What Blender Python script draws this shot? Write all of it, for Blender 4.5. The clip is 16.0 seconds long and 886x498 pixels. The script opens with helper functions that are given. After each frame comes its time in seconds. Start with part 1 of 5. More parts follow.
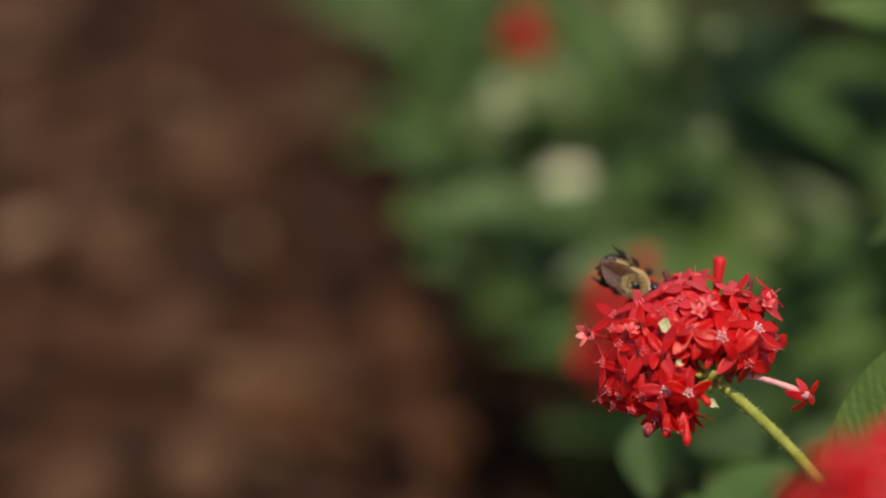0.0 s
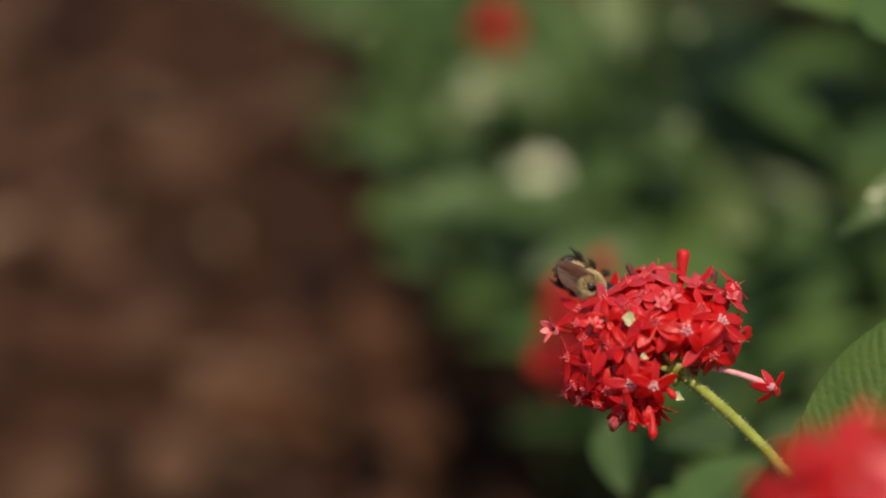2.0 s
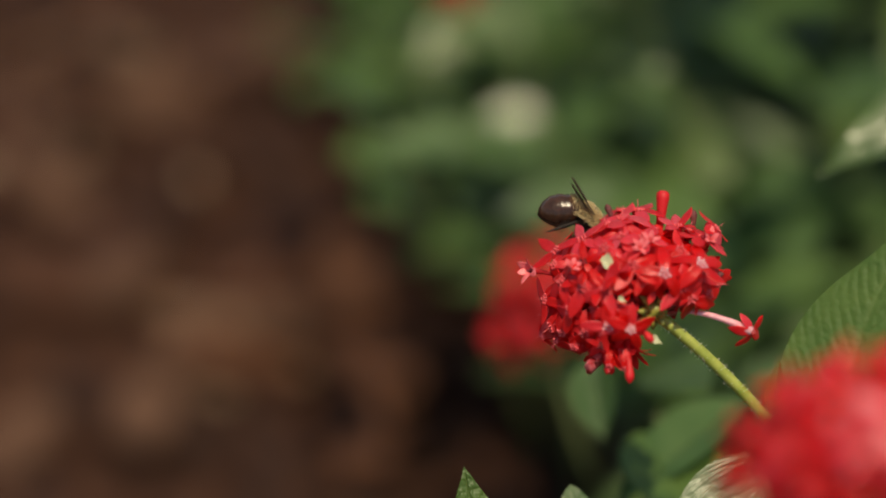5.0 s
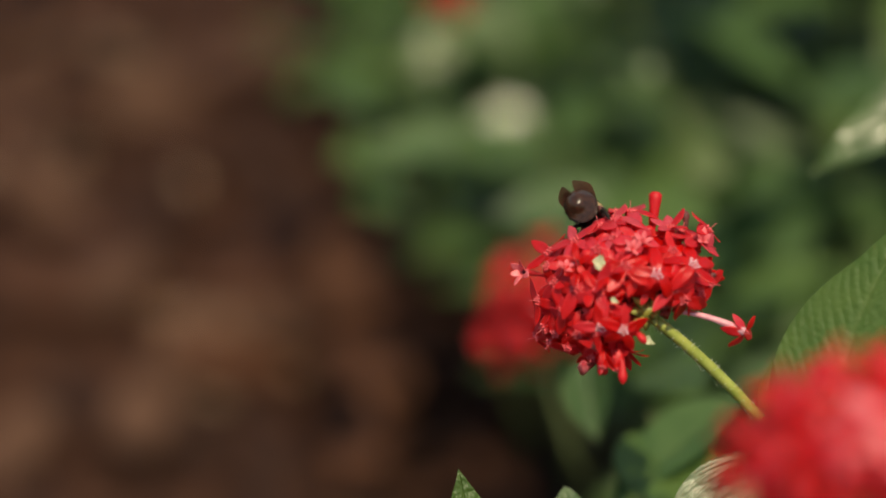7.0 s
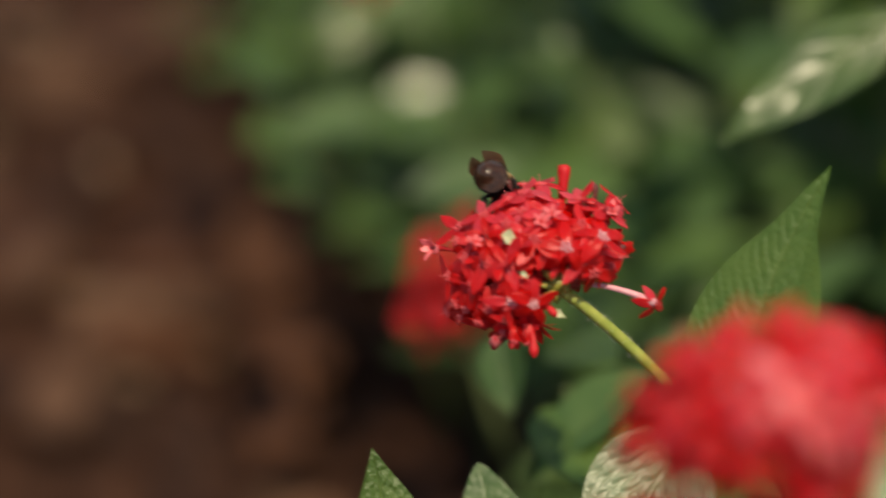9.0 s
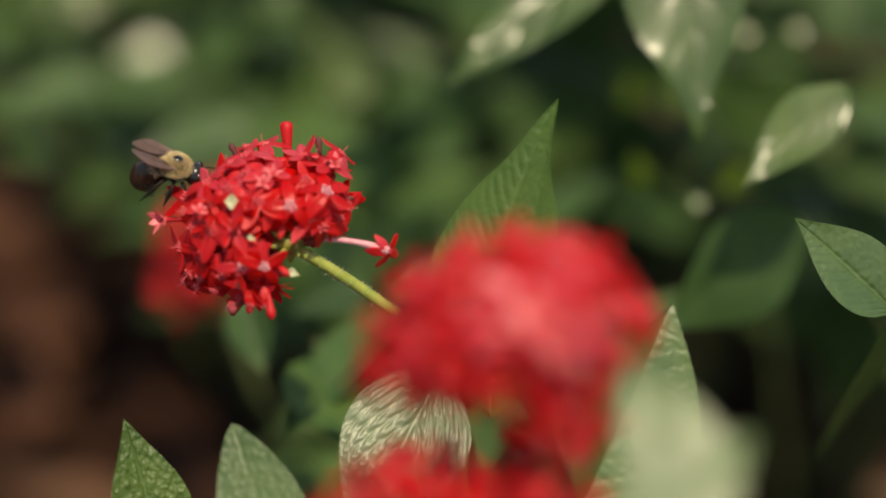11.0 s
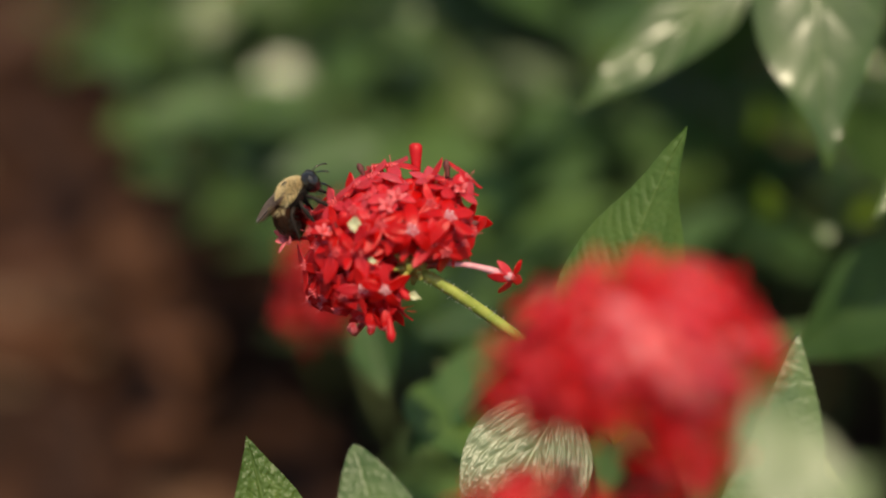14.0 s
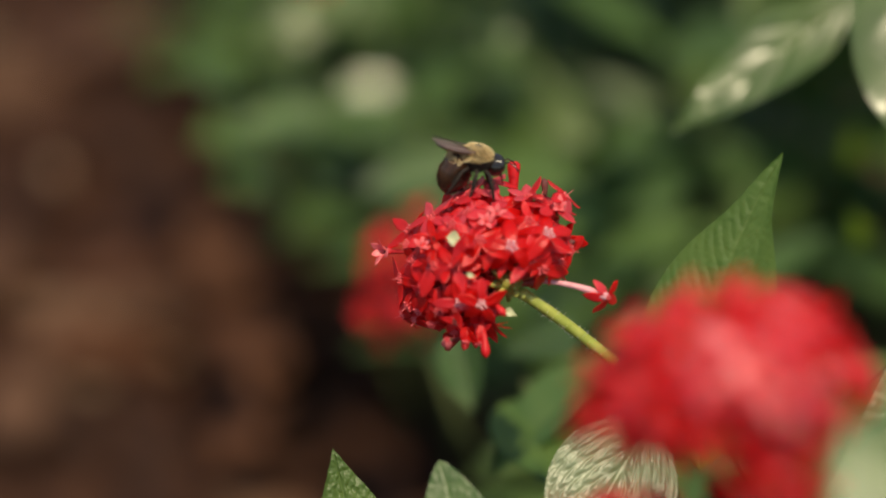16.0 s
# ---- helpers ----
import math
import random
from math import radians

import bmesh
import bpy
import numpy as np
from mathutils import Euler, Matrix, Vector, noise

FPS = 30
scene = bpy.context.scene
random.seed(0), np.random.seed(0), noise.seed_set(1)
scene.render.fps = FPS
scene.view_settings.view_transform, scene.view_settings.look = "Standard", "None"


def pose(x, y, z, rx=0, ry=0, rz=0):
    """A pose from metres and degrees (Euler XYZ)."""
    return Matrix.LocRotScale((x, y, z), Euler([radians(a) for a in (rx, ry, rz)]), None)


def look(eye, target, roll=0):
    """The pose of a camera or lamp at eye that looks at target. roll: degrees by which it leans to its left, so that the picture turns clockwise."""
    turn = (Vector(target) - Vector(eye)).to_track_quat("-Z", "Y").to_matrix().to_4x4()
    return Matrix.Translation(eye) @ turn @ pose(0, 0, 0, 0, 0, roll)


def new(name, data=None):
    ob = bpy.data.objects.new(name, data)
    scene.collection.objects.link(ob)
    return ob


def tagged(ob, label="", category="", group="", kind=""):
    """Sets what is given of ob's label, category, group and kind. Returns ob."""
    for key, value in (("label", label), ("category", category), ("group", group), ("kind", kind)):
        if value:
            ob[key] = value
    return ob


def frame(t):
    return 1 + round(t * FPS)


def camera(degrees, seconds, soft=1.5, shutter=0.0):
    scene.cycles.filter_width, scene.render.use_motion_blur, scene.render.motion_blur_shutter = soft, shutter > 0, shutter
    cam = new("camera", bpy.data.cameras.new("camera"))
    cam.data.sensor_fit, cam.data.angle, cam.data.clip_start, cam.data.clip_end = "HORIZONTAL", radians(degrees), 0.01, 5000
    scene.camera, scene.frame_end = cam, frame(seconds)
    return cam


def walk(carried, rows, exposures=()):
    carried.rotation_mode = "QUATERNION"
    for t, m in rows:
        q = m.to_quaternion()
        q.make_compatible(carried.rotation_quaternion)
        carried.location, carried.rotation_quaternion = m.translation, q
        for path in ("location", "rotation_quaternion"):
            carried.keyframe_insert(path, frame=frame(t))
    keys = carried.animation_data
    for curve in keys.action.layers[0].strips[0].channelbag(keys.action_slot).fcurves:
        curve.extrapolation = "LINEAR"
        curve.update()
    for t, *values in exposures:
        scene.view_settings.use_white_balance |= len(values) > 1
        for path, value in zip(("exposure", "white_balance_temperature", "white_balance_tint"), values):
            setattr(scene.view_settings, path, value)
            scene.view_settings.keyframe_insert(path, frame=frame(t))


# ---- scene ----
cam = camera(22, 16.0, soft=1.9, shutter=0.5)
cam.data.dof.use_dof = True
cam.data.dof.focus_distance = 0.577
cam.data.dof.aperture_fstop = 3.0
walk(cam, [
    (0.0, pose(-0.00599, -0.00778, 0.75527, 57.08, -0.01, 3.94)),
    (0.5, pose(-0.00420, -0.00959, 0.75647, 57.15, 0.13, 3.86)),
    (1.0, pose(-0.00196, -0.01592, 0.76307, 56.90, 0.28, 3.25)),
    (1.5, pose(-0.00229, -0.01240, 0.76161, 56.80, 0.24, 3.12)),
    (2.0, pose(-0.00278, -0.00512, 0.75453, 56.92, 0.24, 3.16)),
    (2.5, pose(-0.00344, -0.00276, 0.75184, 57.01, 0.26, 2.99)),
    (3.0, pose(-0.00321, -0.00308, 0.75139, 57.00, 0.30, 3.04)),
    (3.5, pose(-0.00271, -0.00318, 0.75069, 57.03, 0.28, 3.03)),
    (4.0, pose(-0.00276, -0.00175, 0.74989, 56.88, 0.05, 3.08)),
    (4.5, pose(-0.00388, -0.00108, 0.74839, 55.69, -0.34, 2.80)),
    (7.0, pose(-0.00324, -0.00134, 0.75017, 55.62, 0.08, 2.30)),
    (7.5, pose(-0.00406, -0.00181, 0.74935, 55.67, -0.02, 2.31)),
    (8.0, pose(-0.00336, -0.00093, 0.74976, 55.59, 0.11, 2.29)),
    (8.5, pose(-0.00309, 0.00010, 0.74992, 55.44, 0.10, 2.02)),
    (9.0, pose(0.00028, 0.00085, 0.74926, 55.00, 0.00, 0.00)),
    (9.5, pose(0.00280, 0.00162, 0.74816, 54.58, 0.41, -2.87)),
    (10.0, pose(0.00508, 0.00262, 0.74836, 54.02, 0.53, -5.33)),
    (10.2, pose(0.00397, 0.00241, 0.74974, 53.71, 0.62, -6.71)),
    (10.8, pose(0.00397, 0.00241, 0.74974, 53.63, 0.20, -7.91)),
    (11.6, pose(0.00477, 0.00323, 0.74895, 53.86, 0.62, -6.79)),
    (12.3, pose(0.00543, 0.00390, 0.74831, 54.06, 0.95, -5.87)),
    (12.5, pose(0.00608, 0.00388, 0.74780, 54.11, 1.14, -5.68)),
    (13.0, pose(0.00580, 0.00300, 0.74782, 54.24, 1.14, -5.29)),
    (13.5, pose(0.00571, 0.00233, 0.74849, 54.28, 1.16, -4.85)),
    (14.0, pose(0.00478, 0.00252, 0.74905, 54.34, 1.14, -4.47)),
    (14.5, pose(0.00419, 0.00251, 0.74990, 54.39, 0.94, -3.74)),
    (15.0, pose(0.00268, 0.00179, 0.74874, 54.63, 0.85, -3.12)),
    (15.5, pose(0.00156, 0.00156, 0.74944, 54.75, 0.71, -2.46)),
    (16.0, pose(0.00075, 0.00221, 0.74960, 54.82, 0.79, -1.88)),
], exposures=[(0.0, -0.07, 7800, 8), (4.0, -0.08, 7800, 8), (7.0, 0.02, 7800, 8), (8.5, 0.02, 7800, 8), (10.0, 0.02, 7800, 8), (13.0, 0.05, 7800, 8), (16.0, 0.08, 7800, 8)])

# ---- light ----
SUN_TO = Vector((0.12, -0.32, 1.0)).normalized()
world = bpy.data.worlds.new("sky")
scene.world = world
world.use_nodes = True
wn = world.node_tree
sky = wn.nodes.new("ShaderNodeTexSky")
sky.sky_type = 'NISHITA'
sky.sun_disc = False
sky.sun_elevation = math.asin(SUN_TO.z)
sky.sun_rotation = math.atan2(SUN_TO.x, SUN_TO.y)
wn.nodes["Background"].inputs[1].default_value = 0.15
wn.links.new(sky.outputs[0], wn.nodes["Background"].inputs[0])
sun_data = bpy.data.lights.new("sun", 'SUN')
sun_data.energy = 4.4
sun_data.angle = radians(0.55)
sun_data.color = (1.0, 0.91, 0.74)
sun = new("sun", sun_data)
sun.matrix_world = look(tuple(SUN_TO * 6), (0, 0, 0))


# ---- materials ----
def material(name, rough=0.5, metal=0.0, spec=0.5):
    m = bpy.data.materials.new(name)
    m.use_nodes = True
    b = m.node_tree.nodes["Principled BSDF"]
    b.inputs["Roughness"].default_value = rough
    b.inputs["Metallic"].default_value = metal
    b.inputs["Specular IOR Level"].default_value = spec
    return m, m.node_tree, b


def ramp_of(nt, source, stops):
    r = nt.nodes.new("ShaderNodeValToRGB")
    while len(r.color_ramp.elements) < len(stops):
        r.color_ramp.elements.new(0.5)
    for e, (p, col) in zip(r.color_ramp.elements, stops):
        e.position, e.color = p, (*col, 1)
    nt.links.new(source, r.inputs[0])
    return r.outputs[0]


def noise_of(nt, scale, detail=4.0, coords="Object", rough=0.55):
    tc = nt.nodes.new("ShaderNodeTexCoord")
    n = nt.nodes.new("ShaderNodeTexNoise")
    n.inputs["Scale"].default_value = scale
    n.inputs["Detail"].default_value = detail
    n.inputs["Roughness"].default_value = rough
    nt.links.new(tc.outputs[coords], n.inputs["Vector"])
    return n.outputs[0]


def mix_of(nt, fac, a, b, blend='MIX'):
    x = nt.nodes.new("ShaderNodeMix")
    x.data_type, x.blend_type = 'RGBA', blend
    if isinstance(fac, float):
        x.inputs[0].default_value = fac
    else:
        nt.links.new(fac, x.inputs[0])
    for sock, v in ((x.inputs[6], a), (x.inputs[7], b)):
        if isinstance(v, tuple):
            sock.default_value = (*v, 1)
        else:
            nt.links.new(v, sock)
    return x.outputs[2]


def bump_of(nt, b, height, strength, dist):
    n = nt.nodes.new("ShaderNodeBump")
    n.inputs["Strength"].default_value = strength
    n.inputs["Distance"].default_value = dist
    nt.links.new(height, n.inputs["Height"])
    nt.links.new(n.outputs[0], b.inputs["Normal"])


def thin(nt, b, colour, amount):
    """Lets light through a thin sheet: a translucent share beside the surface."""
    t = nt.nodes.new("ShaderNodeBsdfTranslucent")
    if isinstance(colour, tuple):
        t.inputs[0].default_value = (*colour, 1)
    else:
        nt.links.new(colour, t.inputs[0])
    x = nt.nodes.new("ShaderNodeMixShader")
    x.inputs[0].default_value = amount
    nt.links.new(b.outputs[0], x.inputs[1])
    nt.links.new(t.outputs[0], x.inputs[2])
    nt.links.new(x.outputs[0], nt.nodes["Material Output"].inputs[0])


def random_of(nt):
    return nt.nodes.new("ShaderNodeObjectInfo").outputs["Random"]


def petal_material(name, shades):
    m, nt, b = material(name, 0.34, spec=0.8)
    base = ramp_of(nt, random_of(nt), [(k / 3, c) for k, c in enumerate(shades)])
    at = nt.nodes.new("ShaderNodeAttribute")
    at.attribute_name = "along"
    pale = ramp_of(nt, at.outputs["Fac"], [(0.0, (1, 1, 1)), (0.14, (0, 0, 0))])
    col = mix_of(nt, pale, base, (0.72, 0.05, 0.06))
    n = noise_of(nt, 900, 3)
    col = mix_of(nt, ramp_of(nt, n, [(0.3, (0, 0, 0)), (0.75, (0.35, 0.35, 0.35))]), col, (0.70, 0.004, 0.007))
    nt.links.new(col, b.inputs["Base Color"])
    bump_of(nt, b, n, 0.5, 0.0004)
    wax = nt.nodes.new("ShaderNodeBump")
    wax.inputs["Strength"].default_value = 0.6
    wax.inputs["Distance"].default_value = 0.0006
    nt.links.new(noise_of(nt, 1400, 2), wax.inputs["Height"])
    nt.links.new(wax.outputs[0], b.inputs["Coat Normal"])
    b.inputs["Specular Tint"].default_value = (1.0, 0.50, 0.60, 1)
    b.inputs["Coat Weight"].default_value = 0.8
    b.inputs["Coat Roughness"].default_value = 0.24
    b.inputs["Sheen Weight"].default_value = 0.3
    b.inputs["Sheen Roughness"].default_value = 0.35
    b.inputs["Sheen Tint"].default_value = (1.0, 0.38, 0.55, 1)
    thin(nt, b, col, 0.66)
    return m


def plain_material(name, dark, light, scale, rough, bump=0.3, dist=0.0005, through_share=0.0, spec=0.5):
    m, nt, b = material(name, rough, spec=spec)
    n = noise_of(nt, scale, 5)
    col = ramp_of(nt, n, [(0.3, dark), (0.7, light)])
    nt.links.new(col, b.inputs["Base Color"])
    bump_of(nt, b, n, bump, dist)
    if through_share:
        thin(nt, b, col, through_share)
    return m


def leaf_material(name, dark, light, rough, share=0.22, spec=0.5):
    m, nt, b = material(name, rough, spec=spec)
    n = noise_of(nt, 60, 5)
    fine = noise_of(nt, 700, 3)
    col = ramp_of(nt, n, [(0.3, dark), (0.72, light)])
    tint = ramp_of(nt, random_of(nt), [(0.0, (0.75, 0.82, 0.8)), (0.5, (1, 1, 1)), (1.0, (1.2, 1.1, 0.8))])
    col = mix_of(nt, 1.0, col, tint, 'MULTIPLY')
    at = nt.nodes.new("ShaderNodeAttribute")
    at.attribute_name = "vein"
    vein = ramp_of(nt, at.outputs["Fac"], [(0.45, (0, 0, 0)), (1.0, (0.28, 0.28, 0.28))])
    col = mix_of(nt, vein, col, (0.15, 0.21, 0.07))
    nt.links.new(col, b.inputs["Base Color"])
    r = nt.nodes.new("ShaderNodeMapRange")
    r.inputs[3].default_value, r.inputs[4].default_value = rough - 0.08, rough + 0.12
    nt.links.new(n, r.inputs[0])
    nt.links.new(r.outputs[0], b.inputs["Roughness"])
    cells = nt.nodes.new("ShaderNodeTexVoronoi")
    cells.feature = 'SMOOTH_F1'
    cells.inputs["Scale"].default_value = 560
    nt.links.new(nt.nodes.new("ShaderNodeTexCoord").outputs["Object"], cells.inputs["Vector"])
    lumps = nt.nodes.new("ShaderNodeMath")
    lumps.operation = 'MULTIPLY_ADD'
    lumps.inputs[1].default_value = -1.3
    nt.links.new(cells.outputs["Distance"], lumps.inputs[0])
    nt.links.new(fine, lumps.inputs[2])
    bump_of(nt, b, lumps.outputs[0], 0.38, 0.0006)
    thin(nt, b, mix_of(nt, 1.0, col, (1.2, 1.4, 0.62), 'MULTIPLY'), share)
    return m


PETAL = petal_material("petal_red", ((0.80, 0.006, 0.006), (0.86, 0.010, 0.010), (0.88, 0.018, 0.020), (0.91, 0.060, 0.095)))
# Pinker red stands in for sun and sky sheen on petals facing up.
PETAL_LIT = petal_material("petal_lit", ((0.88, 0.035, 0.055), (0.90, 0.07, 0.11), (0.91, 0.11, 0.17), (0.92, 0.17, 0.24)))
TUBE = plain_material("corolla_tube", (0.66, 0.015, 0.03), (0.78, 0.08, 0.11), 500, 0.5, through_share=0.4)
PALE_TUBE = plain_material("pale_tube", (0.70, 0.26, 0.32), (0.82, 0.46, 0.50), 500, 0.5, through_share=0.2)
THROAT = plain_material("throat_hairs", (0.80, 0.30, 0.36), (0.90, 0.60, 0.64), 900, 0.7)
THROAT_RED = plain_material("throat_red", (0.66, 0.03, 0.04), (0.80, 0.14, 0.17), 900, 0.7)
# Colour of faded petals, also put on as glare on the near flower.
FADED_LIT_PINK = plain_material("faded_lit_petal", (0.80, 0.10, 0.12), (0.90, 0.26, 0.29), 500, 0.45, through_share=0.3)
BUD = plain_material("bud_red", (0.56, 0.006, 0.012), (0.74, 0.014, 0.026), 500, 0.55, through_share=0.32)
SPENT = plain_material("spent_brown", (0.05, 0.012, 0.012), (0.16, 0.03, 0.03), 700, 0.7)
BRACT = plain_material("bract_pale", (0.30, 0.32, 0.18), (0.50, 0.50, 0.34), 900, 0.6)
STEM = plain_material("stem_green", (0.24, 0.30, 0.05), (0.40, 0.43, 0.10), 300, 0.5, through_share=0.12)
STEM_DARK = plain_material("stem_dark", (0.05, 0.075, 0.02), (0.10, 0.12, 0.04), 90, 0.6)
STALK = plain_material("flower_stalk", (0.30, 0.02, 0.02), (0.55, 0.05, 0.05), 400, 0.5, through_share=0.3)
CALYX = plain_material("calyx_green", (0.12, 0.15, 0.025), (0.32, 0.31, 0.06), 400, 0.5)
HAIR = plain_material("pale_hair", (0.55, 0.58, 0.45), (0.75, 0.76, 0.62), 900, 0.5, through_share=0.4)
LEAF = leaf_material("leaf_green", (0.040, 0.086, 0.026), (0.084, 0.146, 0.044), 0.42, 0.28, 0.45)
LEAF_DULL = leaf_material("leaf_underside", (0.045, 0.105, 0.030), (0.080, 0.150, 0.046), 0.55, 0.35, 0.35)
# Lighter green carries part of the sun's warm flash in the base colour.
LEAF_FLASH = leaf_material("leaf_sun_flash", (0.10, 0.15, 0.030), (0.18, 0.24, 0.050), 0.22, 0.15, 1.0)
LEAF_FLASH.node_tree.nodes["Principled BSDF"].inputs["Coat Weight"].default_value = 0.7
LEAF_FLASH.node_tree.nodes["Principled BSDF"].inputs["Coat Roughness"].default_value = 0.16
LEAF_GLOSSY = leaf_material("leaf_glossy", (0.05, 0.10, 0.026), (0.10, 0.16, 0.045), 0.38, 0.15, 0.7)
LEAF_GLOSSY.node_tree.nodes["Principled BSDF"].inputs["Coat Weight"].default_value = 0.3
LEAF_GLOSSY.node_tree.nodes["Principled BSDF"].inputs["Coat Roughness"].default_value = 0.26

# The sun's glare is partly put into this paler base green.
LEAF_GLARE = leaf_material("leaf_glare", (0.14, 0.17, 0.08), (0.22, 0.25, 0.13), 0.46, 0.12, 0.9)
LEAF_GLARE.node_tree.nodes["Principled BSDF"].inputs["Coat Weight"].default_value = 0.6
LEAF_GLARE.node_tree.nodes["Principled BSDF"].inputs["Coat Roughness"].default_value = 0.42
LEAF_GLINT = leaf_material("leaf_glinting", (0.045, 0.088, 0.022), (0.085, 0.140, 0.036), 0.50, 0.25, 0.3)
LEAF_GLINT.node_tree.nodes["Principled BSDF"].inputs["Coat Weight"].default_value = 0.7
LEAF_GLINT.node_tree.nodes["Principled BSDF"].inputs["Coat Roughness"].default_value = 0.26
LEAF_LIME = leaf_material("leaf_lime", (0.12, 0.20, 0.02), (0.20, 0.28, 0.03), 0.45, 0.45)


def mulch_material():
    m, nt, b = material("mulch_soil", 0.9, spec=0.2)
    n = noise_of(nt, 14, 8, rough=0.65)
    col = ramp_of(nt, n, [(0.3, (0.020, 0.0085, 0.0055)), (0.55, (0.038, 0.015, 0.0085)), (0.8, (0.060, 0.025, 0.0135))])
    nt.links.new(col, b.inputs["Base Color"])
    bump_of(nt, b, noise_of(nt, 40, 6), 0.8, 0.01)
    return m


def chip_material(name, stops):
    m, nt, b = material(name, 0.75, spec=0.18)
    rnd = nt.nodes.new("ShaderNodeNewGeometry").outputs["Random Per Island"]
    col = ramp_of(nt, rnd, stops)
    n = noise_of(nt, 120, 5)
    col = mix_of(nt, ramp_of(nt, n, [(0.35, (0.5, 0.5, 0.5)), (0.7, (0, 0, 0))]), col, (0.03, 0.015, 0.011))
    nt.links.new(col, b.inputs["Base Color"])
    bump_of(nt, b, n, 0.6, 0.002)
    return m


MULCH = mulch_material()
CHIP = chip_material("bark_chip", [(0.0, (0.015, 0.006, 0.004)), (0.45, (0.040, 0.014, 0.0076)), (0.80, (0.064, 0.024, 0.0115)), (0.92, (0.100, 0.043, 0.022)), (0.96, (0.24, 0.145, 0.092)), (1.0, (0.36, 0.24, 0.16))])
CHIP_PALE = chip_material("pale_bark_chip", [(0.0, (0.078, 0.037, 0.022)), (1.0, (0.130, 0.067, 0.040))])
CHIP_ORANGE = chip_material("orange_bark_chip", [(0.0, (0.075, 0.028, 0.013)), (1.0, (0.105, 0.041, 0.019))])


# ---- mesh helpers ----
def part(name, bm, mat, parent=None, label="", smooth=True):
    me = bpy.data.meshes.new(name)
    bm.to_mesh(me)
    bm.free()
    for mm in (mat if isinstance(mat, tuple) else (mat,)):
        me.materials.append(mm)
    if smooth:
        me.shade_smooth()
    ob = new(name, me)
    if parent:
        ob.parent = parent
    if label:
        tagged(ob, label)
    return ob


def thing(name, at, label, category, group="", kind=""):
    e = new(name)
    e.empty_display_size = 0.01
    e.location = at
    return tagged(e, label, category, group, kind)


def basis(z, x_hint=(0.31, 0.17, 0.93)):
    """A turn whose z axis goes along z."""
    z = Vector(z).normalized()
    x = Vector(x_hint) - z * z.dot(Vector(x_hint))
    if x.length < 1e-4:
        x = Vector((1, 0, 0)) - z * z.x
    x.normalize()
    return Matrix((x, z.cross(x), z)).transposed()


def sweep(bm, points, radii, sides=8, mat=0, cap=True):
    """A round tube along points, with a radius at each."""
    pts = [Vector(p) for p in points]
    rings = []
    x_dir = None
    for i, p in enumerate(pts):
        d = (pts[min(i + 1, len(pts) - 1)] - pts[max(i - 1, 0)]).normalized()
        if x_dir is None:
            x_dir = basis(d).col[0]
        x_dir = (x_dir - d * d.dot(x_dir)).normalized()
        y_dir = d.cross(x_dir)
        rings.append([bm.verts.new(p + radii[i] * (x_dir * math.cos(a) + y_dir * math.sin(a)))
                      for a in (2 * math.pi * k / sides for k in range(sides))])
    for a, b in zip(rings, rings[1:]):
        for k in range(sides):
            f = bm.faces.new((a[k], a[(k + 1) % sides], b[(k + 1) % sides], b[k]))
            f.material_index = mat
    if cap:
        bm.faces.new(rings[-1]).material_index = mat
        bm.faces.new(rings[0][::-1]).material_index = mat
    return bm


def curve(a, b, bend, n=8):
    """Points from a to b that bow out by the vector bend in the middle."""
    a, b, bend = Vector(a), Vector(b), Vector(bend)
    return [a.lerp(b, k / n) + bend * 4 * (k / n) * (1 - k / n) for k in range(n + 1)]


def ellipsoid(bm, centre, radii, turn=None, seg=14, rings=9, mat=0, rough=0.0):
    m = Matrix.Translation(centre) @ (turn.to_4x4() if turn else Matrix()) @ Matrix.Diagonal((*radii, 1))
    made = bmesh.ops.create_uvsphere(bm, u_segments=seg, v_segments=rings, radius=1, matrix=m)["verts"]
    for v in made:
        if rough:
            v.co += Vector((random.uniform(-1, 1), random.uniform(-1, 1), random.uniform(-1, 1))) * rough
        for f in v.link_faces:
            f.material_index = mat
    return bm


